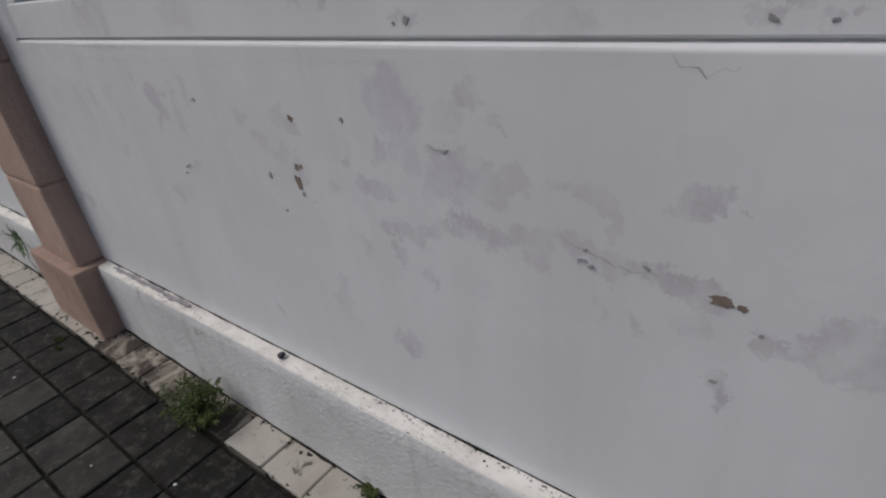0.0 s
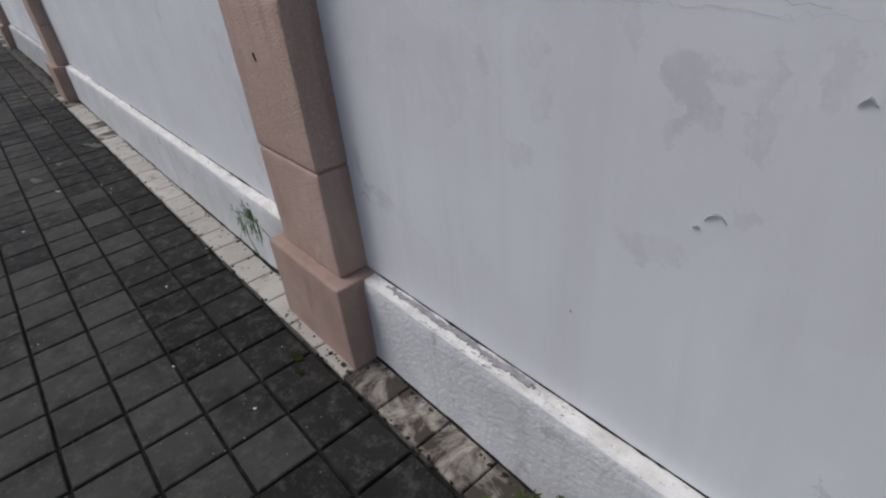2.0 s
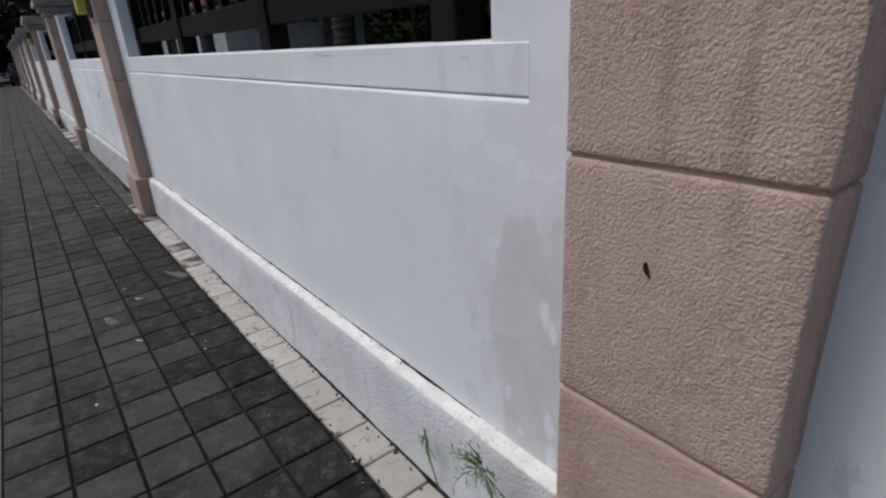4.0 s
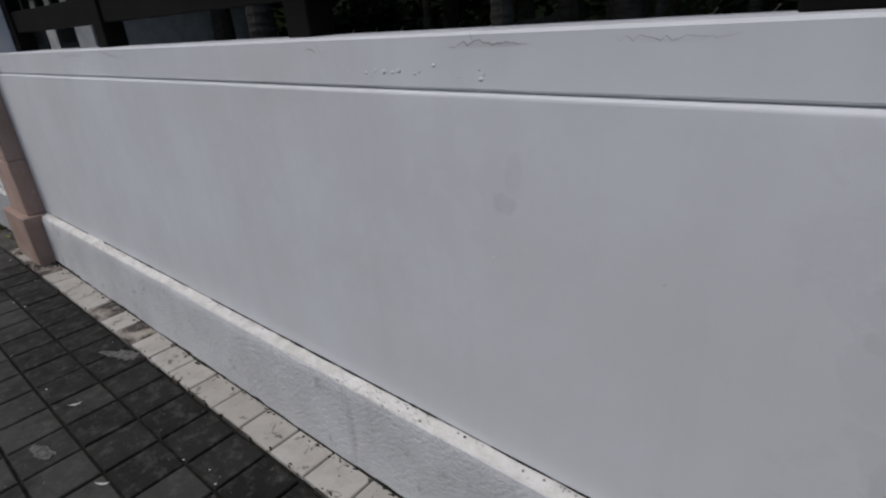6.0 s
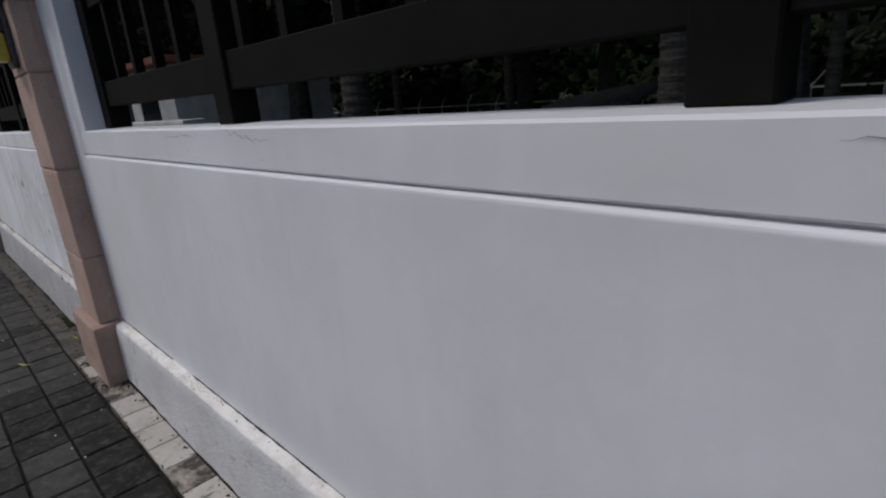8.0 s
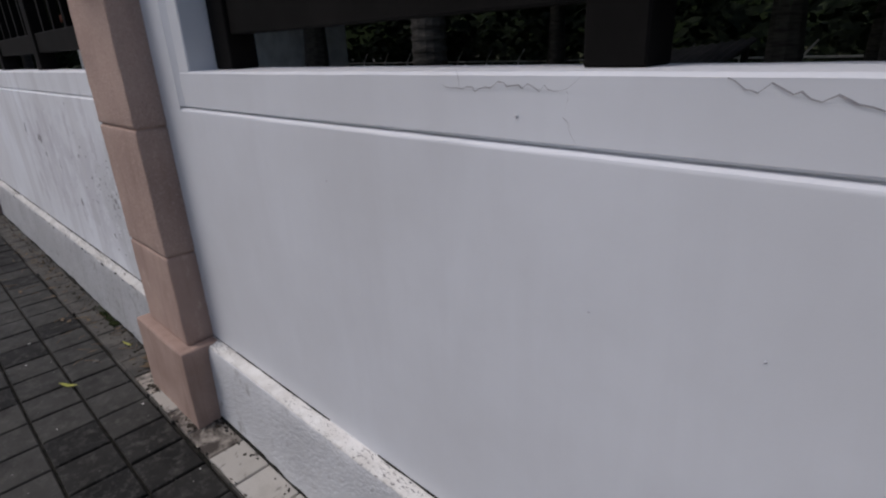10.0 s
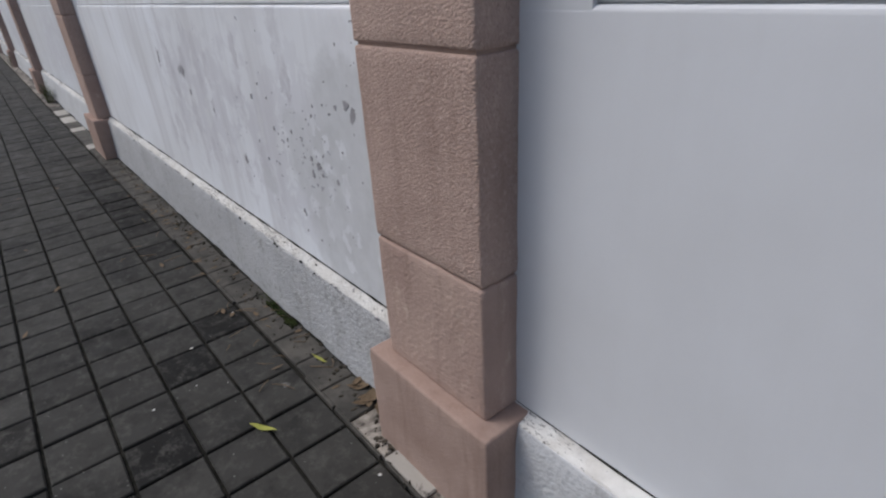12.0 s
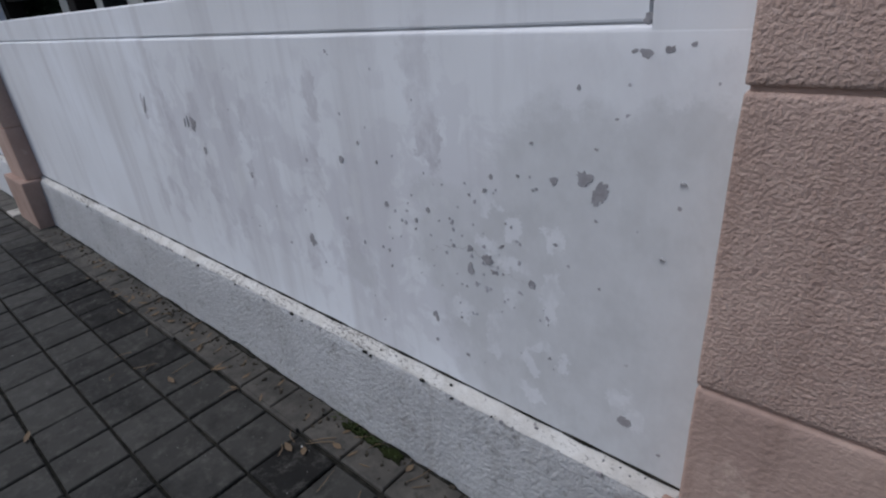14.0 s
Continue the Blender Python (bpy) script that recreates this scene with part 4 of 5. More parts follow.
    crack(1, [(-4.025, 1.35), (-4.02, 1.334)], 0.003, FRIEZE_Y, 12)
    crack(1, [(-3.30, 1.33), (-3.27, 1.315), (-3.26, 1.325), (-3.255, 1.29)], 0.003, FRIEZE_Y, 13)
    crack(1, [(-3.74, 1.335), (-3.66, 1.328), (-3.56, 1.335)], 0.002, FRIEZE_Y, 14)
    crack(1, [(-4.55, 1.325), (-4.50, 1.335), (-4.48, 1.318)], 0.0022, FRIEZE_Y, 15)
    for k, (x, z, r) in enumerate(((-4.33, 1.274, 0.008), (-4.30, 1.28, 0.007), (-4.315, 1.268, 0.005), (-4.27, 1.278, 0.011), (-4.245, 1.276, 0.008), (-4.225, 1.28, 0.010), (-4.18, 1.274, 0.006), (-4.165, 1.279, 0.006), (-4.125, 1.291, 0.008),
                                   (-4.006, 1.265, 0.010), (-4.01, 1.283, 0.005), (-4.06, 1.268, 0.005), (-4.41, 1.286, 0.006), (-4.395, 1.278, 0.006), (-4.00, 1.275, 0.006), (-3.90, 1.12, 0.005), (-3.885, 1.09, 0.004), (-3.895, 1.06, 0.005))):
        blister(1, x, z, r, FRIEZE_Y if z > BEAD_Z else WALL_Y, k)
    for k, (x, z, s) in enumerate(((-3.982, 0.897, 0.005), (-4.0, 0.93, 0.003), (-6.74, 1.108, 0.004), (-5.80, 1.00, 0.0025), (-5.55, 1.02, 0.003), (-6.05, 0.99, 0.0025), (-3.62, 0.93, 0.004), (-6.2, 1.285, 0.0028), (-5.72, 1.27, 0.003))):
        flake(1, x, z, s, 0.6, "undercoat" if k else "ledge_top", 200 + k, 0.4, WALL_Y if z < BEAD_Z else FRIEZE_Y, name="paint_chip")
    # flaking bay
    for k, (x, z, s, asp) in enumerate(((-8.321, 0.985, 0.019, 0.9), (-8.293, 0.962, 0.015, 1.6), (-9.232, 0.641, 0.016, 1.4), (-9.846, 0.950, 0.024, 1.1), (-9.885, 0.955, 0.007, 3.0), (-9.91, 0.95, 0.006, 3.0), (-10.235, 0.99, 0.008, 4.5), (-8.214, 0.471, 0.016, 0.9), (-8.224, 1.199, 0.013, 0.7),
                                         (-8.245, 1.203, 0.007, 0.6), (-8.190, 1.205, 0.008, 0.7), (-8.158, 1.212, 0.005, 0.8), (-8.596, 0.775, 0.010, 1.0), (-8.599, 0.722, 0.012, 1.2), (-8.550, 0.760, 0.016, 0.8), (-8.531, 0.731, 0.012, 0.6), (-8.510, 0.80, 0.009, 0.5), (-8.433, 0.730, 0.010, 1.2), (-8.728, 0.548, 0.010, 1.6), (-8.720, 0.845, 0.006, 1.6), (-8.763, 0.81, 0.006, 1.2), (-8.865, 0.832, 0.006, 1.4),
                                         (-8.876, 0.698, 0.006, 1.0), (-8.531, 0.957, 0.006, 1.0), (-8.385, 0.971, 0.009, 1.0), (-8.422, 0.948, 0.004, 0.7), (-8.464, 0.968, 0.004, 1.0), (-8.337, 1.144, 0.004, 1.2), (-8.431, 1.038, 0.004, 1.0), (-8.266, 1.096, 0.004, 0.7), (-8.300, 1.041, 0.004, 0.7), (-8.151, 0.961, 0.005, 0.8), (-8.282, 0.768, 0.004, 1.0), (-9.021, 0.929, 0.009, 1.3), (-8.943, 0.983, 0.005, 1.0), (-9.805, 0.859, 0.008, 2.2),
                                         (-9.513, 0.810, 0.007, 1.6), (-8.627, 0.465, 0.007, 0.7), (-8.388, 0.555, 0.005, 0.9), (-8.730, 0.469, 0.006, 0.9), (-8.639, 0.573, 0.004, 0.8), (-8.378, 0.839, 0.006, 0.7), (-8.135, 0.423, 0.006, 1.0))):
        flake(2, x, z, s, asp, "peel", 300 + k, rng.uniform(-0.5, 0.5))
    for k in range(110):
        if k % 3:
            x, z = rng.gauss(-8.62, 0.16), rng.gauss(0.77, 0.10)
        else:
            x, z = rng.uniform(-9.6, -8.1), rng.uniform(0.45, 1.2)
        if x < -8.09:
            flake(2, x, max(0.37, min(1.2, z)), rng.choice((0.002, 0.002, 0.003, 0.003, 0.004, 0.005)), rng.uniform(0.6, 1.6), "peel" if k % 5 == 0 else "undercoat_dark", 340 + k, rng.uniform(-1, 1))
    # curling flakes of loose paint
    for index, x, z, n in ((0, -1.45, 0.905, 0.034), (0, -1.475, 0.888, 0.012), (0, -0.305, 0.915, 0.02), (0, -0.29, 0.91, 0.012), (0, -1.32, 1.10, 0.02), (2, -8.17, 0.86, 0.012), (2, -8.15, 1.0, 0.012)):
        bm = bmesh.new()
        rows = []
        for i in range(7):
            f = i / 6
            u = (f - 0.5) * n
            h = z + 0.5 * n * math.sin(f * 2.9) + 0.15 * n * noise.noise((x * 9, f * 3, 0))
            w = 0.0018 * math.sin(math.pi * min(0.95, f + 0.05)) + 0.0006
            rows.append((bm.verts.new((x + u, WALL_Y - 0.001, h)), bm.verts.new((x + u, WALL_Y - 0.004 - w * 0.5, h - w * 0.3)), bm.verts.new((x + u, WALL_Y - 0.003 - w, h - w))))
        for a, b in zip(rows, rows[1:]):
            for q in (0, 1):
                bm.faces.new((a[q], b[q], b[q + 1], a[q + 1]))
        bmesh.ops.solidify(bm, geom=bm.faces[:], thickness=0.0008)
        on_bay(index, "paint_curl", bm, ("wall_a", "wall_b", "wall_c")[index], "curling flake of white paint")
    for k in range(16):
        flake(2, rng.gauss(-8.20, 0.025), rng.gauss(1.275, 0.03), rng.choice((0.003, 0.004, 0.007)), 1.1, "peel", 540 + k, 0, FRIEZE_Y - 0.002)
    crack(2, [(-8.72, 0.745), (-8.66, 0.765), (-8.60, 0.775), (-8.55, 0.75), (-8.50, 0.735), (-8.43, 0.73)], 0.0022, WALL_Y, 20)
    crack(2, [(-9.1, 1.22), (-9.08, 1.12), (-9.09, 1.02), (-9.06, 0.9)], 0.0016, WALL_Y, 21, "undercoat")
    # chipped paint on the ledges
    for index, x0, x1, count in ((1, -4.4, -3.6, 22), (1, -6.8, -5.0, 34), (2, -9.6, -8.1, 40), (0, -1.0, 0.0, 46), (0, -0.9, 0.0, 60)):
        for k in range(count):
            bm = bmesh.new()
            size = rng.choice((0.0012, 0.0016, 0.002, 0.003, 0.004))
            add_flake(bm, flake_outline(size, rng.uniform(0.4, 0.9), 700 + k + index * 50, 0.0), (rng.uniform(x0, x1), 0.688 - abs(rng.gauss(0, 0.011)), LEDGE_Z + (0.0005, 0.003, 0.009)[index]), 0.0015 + 0.0002 * (k % 8), True)
            on_bay(index, "paint_chip", bm, "peel" if k % 4 else "dirt")
    # broken front edge of the ledge in the flaking bay
    for k in range(46):
        x = rng.uniform(-11.5, -8.12)
        flake(2, x, LEDGE_Z - 0.012 + rng.gauss(0, 0.006), rng.choice((0.003, 0.004, 0.006, 0.009)), rng.uniform(0.4, 0.9), "dirt" if k % 2 else "peel", 1900 + k, rng.uniform(-0.3, 0.3), 0.651, 0.0014, "paint_chip")
    for k in range(60):
        size = rng.choice((0.004, 0.006, 0.01, 0.016))
        bm = bmesh.new()
        x = -2.36 + 0.6 * k / 60
        add_flake(bm, flake_outline(size, min(1.0, 0.009 / size), 1200 + k, rng.uniform(-0.2, 0.2)), (x, 0.674 + 0.008 * noise.noise((x * 12, 0, 0)) + rng.uniform(-0.004, 0.003), LEDGE_Z - 0.001), 0.0012 + 0.00025 * (k % 9), True)
        on_bay(0, "paint_chip", bm, "peel", "grey render under chipped ledge paint")

wear()


# ---- plants and litter along the foot of the wall ----
def add_leaf(bm, base, tip, width, droop=0.0, fold=0.25):
    """A small folded leaf of two tapering halves, from base to tip."""
    base, tip = Vector(base), Vector(tip)
    d = tip - base
    side = d.cross(Vector((0, 0, 1)))
    if side.length < 1e-6:
        side = Vector((1, 0, 0))
    side.normalize()
    up = side.cross(d).normalized()
    mid = base + d * 0.45 + up * d.length * 0.08
    end = tip - Vector((0, 0, droop))
    b, e, m = bm.verts.new(base), bm.verts.new(end), bm.verts.new(mid)
    l = bm.verts.new(mid + side * width / 2 + up * width * fold)
    r = bm.verts.new(mid - side * width / 2 + up * width * fold)
    for f in ((b, m, l), (l, m, e), (b, r, m), (r, e, m)):
        bm.faces.new(f)


def weed_clump(x, y, spread, height, count, seed, mat, label):
    root = empty("weed", x, y, 0.0)
    rng = random.Random(seed)
    stems, leaves = bmesh.new(), bmesh.new()
    for _ in range(count):
        a, lean = rng.uniform(0, math.tau), rng.uniform(0.15, 1.0)
        r = spread * lean
        h = height * rng.uniform(0.45, 1.0) * (1.1 - 0.5 * lean)
        foot = Vector((rng.gauss(0, spread * 0.15), rng.gauss(0, 0.02), 0.0))
        top = foot + Vector((r * math.cos(a), r * math.sin(a) * 0.6, h))
        mid = foot.lerp(top, 0.55) + Vector((0, 0, h * 0.22))
        add_tube(stems, [foot, mid, top], [0.0016, 0.0013, 0.0006], 4)
        for k in range(9):
            f = 0.25 + 0.75 * k / 8
            p = foot.lerp(mid, f * 2) if f < 0.5 else mid.lerp(top, f * 2 - 1)
            b = rng.uniform(0, math.tau)
            n = rng.uniform(0.014, 0.036)
            add_leaf(leaves, p, p + Vector((n * math.cos(b), n * math.sin(b), rng.uniform(-0.2, 0.6) * n)), n * 0.32, 0.002)
    part("stem_tangle", stems, mat, root)
    part("foliage", leaves, mat, root)
    return tagged(root, label, "weed")


def sprig(points, head, seed, label):
    """A thin bent stem with long narrow leaves fanning out of its tip."""
    root = empty("seedling", *points[0])
    rng = random.Random(seed)
    off = Vector(points[0])
    pts = [Vector(p) - off for p in points]
    bm = bmesh.new()
    add_tube(bm, pts, [0.003 - 0.0018 * i / (len(pts) - 1) for i in range(len(pts))], 6)
    part("stem", bm, "sprig", root)
    bm = bmesh.new()
    for k in range(int(34 * head / 0.12)):
        p = pts[-1].lerp(pts[-2], rng.uniform(0, 0.5))
        a = rng.uniform(0, math.tau)
        n = head * rng.uniform(0.45, 1.0)
        d = Vector((math.cos(a) * n, -abs(rng.gauss(0.3, 0.25)) * n, math.sin(a) * n * 0.85))
        add_leaf(bm, p, p + d, 0.0065 * n / head + 0.0015, 0.012)
        for q in (0.4, 0.62, 0.82):
            b = a + rng.choice((-1, 1)) * 0.7
            m = n * 0.34
            add_leaf(bm, p + d * q, p + d * q + Vector((math.cos(b) * m, -0.1 * m, math.sin(b) * m)), 0.004, 0.003)
    part("foliage", bm, "sprig", root)
    return tagged(root, label, "seedling")


def litter_leaf(name, x, y, z, length, width, turn, mat, label, curl=0.15, seed=0, group=""):
    bm = bmesh.new()
    n = 8
    rows = []
    for i in range(n + 1):
        f = i / n
        w = width * math.sin(math.pi * min(0.98, max(0.03, f)) ** 0.9)
        h = curl * length * (f - 0.5) ** 2 + 0.05 * length * noise.noise((f * 3, seed, 0))
        rows.append([bm.verts.new((length * (f - 0.5), s * w / 2, h + 0.002 + abs(s) * w * 0.15)) for s in (-1, 0, 1)])
    for a, b in zip(rows, rows[1:]):
        for k in (0, 1):
            bm.faces.new((a[k], b[k], b[k + 1], a[k + 1]))
    low = min(v.co.z for v in bm.verts)
    for v in bm.verts:
        v.co.z -= low - 0.0005
    ob = part(name, bm, mat)
    ob.data.shade_smooth()
    ob.matrix_basis = pose(x, y, z, 0, 0, turn)
    return tagged(ob, label, "leaf" if "leaf" in name else name.replace("_", " "), group)


def litter():
    rng = random.Random(21)
    weed_clump(-1.61, 0.51, 0.16, 0.19, 95, 3, "weed", "bushy green weed growing from the joint at the wall foot")
    weed_clump(-0.90, 0.622, 0.035, 0.035, 9, 6, "weed", "small dry weed at the wall foot")
    sprig([(-2.995, 0.628, 0.175), (-3.03, 0.60, 0.24), (-3.08, 0.575, 0.31), (-3.13, 0.56, 0.355)], 0.115, 7, "grey-green seedling with narrow leaves rooted beside the pillar plinth")
    sprig([(-3.40, 0.628, 0.005), (-3.41, 0.61, 0.12), (-3.42, 0.60, 0.25)], 0.06, 8, "small grey-green seedling against the white base course")
    weed_clump(-16.4, 0.56, 0.22, 0.28, 60, 9, "weed", "dense green weed at the foot of the far wall")
    weed_clump(-22.6, 0.56, 0.25, 0.3, 40, 10, "weed", "green weed at the foot of the far wall")
    # grass tufts and moss in the flaking bay
    for x, n in ((-9.05, 26), (-8.96, 18), (-9.15, 10)):
        root = empty("grass_tuft", x, 0.615, 0.004)
        bm = bmesh.new()
        for _ in range(n):
            a = rng.uniform(0, math.tau)
            d = Vector((math.cos(a) * 0.03, -abs(math.sin(a)) * 0.035, rng.uniform(0.02, 0.06)))
            p = Vector((rng.gauss(0, 0.03), rng.gauss(0, 0.006), 0))
            add_leaf(bm, p, p + d, 0.004, 0.01)
        part("grass", bm, "weed", root)
        tagged(root, "short green grass tuft at the foot of the wall", "grass", "grass tufts at the wall foot")
    for k in range(6):
        x = -9.12 + 0.07 * k + rng.uniform(-0.03, 0.03) if k < 4 else -2.60 - 0.07 * (k - 4)
        bm = bmesh.new()
        add_flake(bm, flake_outline(rng.uniform(0.02, 0.045), 0.45, 800 + k), (0, 0, 0), 0.006, True)
        ob = part("moss_patch", bm, "moss")
        ob.matrix_basis = pose(x, 0.605 if k < 4 else 0.40 + 0.03 * (k - 4), 0.006 if k < 4 else 0.001)
        tagged(ob, "patch of green moss on the border tiles" if k < 4 else "thin dark green moss on a black paver", "moss", "moss patches")
    litter_leaf("fallen_leaf", -8.40, 0.269, 0.003, 0.105, 0.02, 32, "leaf_yellow", "long yellow-green fallen leaf on the dark pavers", 0.3, 1, "yellow fallen leaves")
    litter_leaf("fallen_leaf", -8.59, 0.578, 0.008, 0.09, 0.012, 12, "leaf_yellow", "narrow yellow-green fallen leaf on the border tiles", 0.3, 2, "yellow fallen leaves")
    for k in range(16):
        x, y = -8.27 + rng.gauss(0, 0.05), 0.60 + rng.gauss(0, 0.018)
        litter_leaf("dry_leaf", x, min(0.618, y), 0.007 + 0.004 * (k % 4), rng.uniform(0.04, 0.09), rng.uniform(0.02, 0.035), rng.uniform(0, 360), "leaf_brown", "curled dry brown leaf heaped beside the pillar plinth", 0.5, k, "dry leaves by the pillar")
    for k in range(52):
        x = rng.uniform(-12.0, -8.4)
        y = rng.gauss(0.54, 0.05) if k % 6 else rng.uniform(-0.3, 0.5)
        litter_leaf("dry_leaf", x, min(0.60, y), 0.006, rng.uniform(0.03, 0.07), rng.uniform(0.008, 0.022), rng.uniform(0, 360), "leaf_brown", "dry brown leaf lying on the pavement", 0.3, 50 + k, "scattered dry leaves")
    for k in range(32):
        bm = bmesh.new()
        n = rng.uniform(0.03, 0.10)
        add_tube(bm, [(-n / 2, 0, 0.004), (0, rng.uniform(-0.01, 0.01), 0.006), (n / 2, 0, 0.003)], [0.0015, 0.002, 0.001], 5)
        ob = part("twig", bm, "leaf_brown")
        ob.matrix_basis = pose(rng.uniform(-11, -8.3), min(0.6, rng.gauss(0.48, 0.12)), 0.006, 0, 0, rng.uniform(0, 360))
        tagged(ob, "thin dry twig on the pavement", "twig", "twigs on the pavement")
    for x, y, turn in ((-5.75, 0.16, 65), (-5.185, 0.065, 40)):
        litter_leaf("feather", x, y, 0.003, 0.055, 0.010, turn, "feather", "small white feather lying on the dark pavers", 0.6, int(-x * 10), "white feathers")
    for k in range(40):
        bm = bmesh.new()
        bmesh.ops.create_icosphere(bm, subdivisions=1, radius=rng.choice((0.002, 0.002, 0.003, 0.004, 0.005)))
        for v in bm.verts:
            v.co = Vector((v.co.x * 1.4, v.co.y, v.co.z * 0.5 + 0.002)) * (1 + 0.5 * noise.noise(v.co * 300 + Vector((k, 0, 0))))
        ob = part("grit", bm, "feather")
        ob.matrix_basis = pose(rng.uniform(-9.5, -1.2), rng.uniform(-0.3, 0.48), 0.002, 0, 0, rng.uniform(0, 90))
        tagged(ob, "small white grit on the dark pavers", "grit", "grit on the pavement")
    for k, (x, y, s, asp) in enumerate(((-5.98, 0.44, 0.085, 0.45), (-5.55, -0.02, 0.07, 0.35), (-8.55, 0.42, 0.02, 0.6))):
        bm = bmesh.new()
        add_flake(bm, flake_outline(s, asp, 900 + k, 0.3), (0, 0, 0), 0.0028, True)
        ob = part("lime_smear", bm, "lime")
        ob.matrix_basis = pose(x, y, 0.001)
        tagged(ob, "pale dried lime smear on a dark paver", "smear", "lime smears")
    bm = bmesh.new()
    for k in range(300):
        x = rng.uniform(-8.0, -0.4)
        size = rng.choice((0.003, 0.005, 0.007, 0.010))
        y = rng.gauss(0.494, 0.007) if k % 2 else rng.gauss(0.615, 0.006)
        add_flake_loose(bm, flake_outline(size, rng.uniform(0.3, 0.6), 2000 + k, rng.gauss(0, 0.3)), (x, y, 0.006), 0.0012 + 0.0002 * (k % 9))
    tagged(part("dirt_crumbs", bm, "dirt"), "black dirt gathered along the border tiles", "dirt", kind="stuff")
    bm = bmesh.new()
    bmesh.ops.create_icosphere(bm, subdivisions=3, radius=0.012)
    for v in bm.verts:
        v.co *= 1 + 0.25 * noise.noise(v.co * 90)
        v.co.z = v.co.z * 0.8 + 0.009
    ob = smooth(part("pebble", bm, "pebble"), 80)
    ob.matrix_basis = pose(-1.235, 0.662, LEDGE_Z + 0.001)
    tagged(ob, "shiny dark blue pebble lying on the ledge", "pebble")

    # soil crumbs in the corner of the wall and over the border tiles
    verts_bm = bmesh.new()
    for k in range(560):
        x = rng.uniform(-12.3, -8.0) if k % 6 else rng.uniform(-7.5, -0.6)
        if k % 4 == 0:
            x = rng.choice((-2.5, -2.95, -7.66, -8.1, -8.2, -3.0)) + rng.gauss(0, 0.06)
        y = min(0.628, 0.632 - abs(rng.gauss(0, 0.03 if x > -7.9 else 0.06)))
        if abs(x + 2.696) < 0.24 or abs(x + 7.869) < 0.24:
            y = 0.535 - abs(rng.gauss(0, 0.012))
        size = rng.choice((0.002, 0.003, 0.003, 0.005, 0.008))
        add_flake(verts_bm, flake_outline(size, rng.uniform(0.4, 1.0), 2000 + k, rng.uniform(0, 3)), (x, y, 0.0065), 0.001 + size * 0.25 + 0.0001 * (k % 10), True)
    ob = part("soil_crumbs", verts_bm, "soil_brown")
    tagged(ob, "dark soil crumbs gathered along the foot of the wall", "dirt", kind="stuff")
    # a worn concrete edging between pavers and border
    bm = bmesh.new()
    x = -12.5
    while x < -7.9:
        n = rng.uniform(0.15, 0.55)
        if rng.random() < 0.75:
            add_box(bm, x, x + n, 0.4845, 0.4945, -0.02, 0.0075 + rng.uniform(-0.001, 0.001), 0.002)
        x += n + rng.uniform(0.005, 0.05)
    x = -7.4
    while x < -1.0:
        n = rng.uniform(0.05, 0.3)
        if rng.random() < 0.4:
            add_box(bm, x, x + n, 0.4855, 0.4945, -0.02, 0.0065, 0.002)
        x += n + rng.uniform(0.02, 0.2)
    tagged(part("edging", bm, "border_dark"), "worn pale concrete edging between the pavers and the border", "edging", kind="structure")


litter()

# a dark slit in the near pillar's face
bm = bmesh.new()
add_flake(bm, flake_outline(0.0042, 2.8, 950, 0.35), (-2.722, 0.585, 1.012), 0.003)
ob = part("hole", bm, "dirt", bpy.data.objects["pillar.001"], "dark slit in the stucco")
ob.matrix_parent_inverse = bpy.data.objects["pillar.001"].matrix_basis.inverted()


# ---- the garden behind the wall ----
def leaf_cloud(rng, blobs, count, size, flat=0.6):
    """Many small leaves gathered in uneven clumps."""
    verts, faces = [], []
    for _ in range(count):
        c, r = rng.choice(blobs)
        d = Vector((rng.gauss(0, 1), rng.gauss(0, 1), rng.gauss(0, flat)))
        p = Vector(c) + d * r * 0.5
        a, b = rng.uniform(0, math.tau), rng.uniform(-0.7, 0.7)
        u = Vector((math.cos(a) * math.cos(b), math.sin(a) * math.cos(b), math.sin(b)))
        w = u.orthogonal().normalized()
        s = size * rng.uniform(0.6, 1.4)
        n = len(verts)
        verts += [p - u * s, p + w * s * 0.4, p + u * s, p - w * s * 0.4]
        faces.append((n, n + 1, n + 2, n + 3))
    me = bpy.data.meshes.new("leaves")
    me.from_pydata([tuple(v) for v in verts], [], faces)
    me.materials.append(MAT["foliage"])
    return me


def broadleaf_tree(x, y, height, spread, seed, leaves=3600):
    root = empty("tree", x, y, -0.02)
    rng = random.Random(seed)
    bm = bmesh.new()
    fork = height * rng.uniform(0.28, 0.4)
    r = 0.05 * height ** 0.8
    add_tube(bm, [(0, 0, 0), (0.05, 0.03, fork * 0.5), (0.0, 0.08, fork)], [r * 1.25, r, r * 0.8], 9)
    blobs = []
    for k in range(9):
        a = k * math.tau / 9 + rng.uniform(-0.3, 0.3)
        rr = spread * rng.uniform(0.35, 0.95)
        end = Vector((rr * math.cos(a), rr * math.sin(a), fork + (height - fork) * rng.uniform(0.15, 0.9)))
        mid = Vector((0, 0.08, fork)).lerp(end, 0.5) + Vector((0, 0, 0.25))
        add_tube(bm, [(0, 0.08, fork - 0.05), mid, end], [r * 0.5, r * 0.3, r * 0.1], 6)
        blobs += [(end, spread * rng.uniform(0.4, 0.6)), (mid, spread * 0.35)]
    part("trunk", bm, "bark", root)
    ob = new("crown", leaf_cloud(rng, blobs, leaves, 0.11))
    ob.parent = root
    tagged(root, "dark leafy garden tree behind the white wall", "tree", "garden trees")


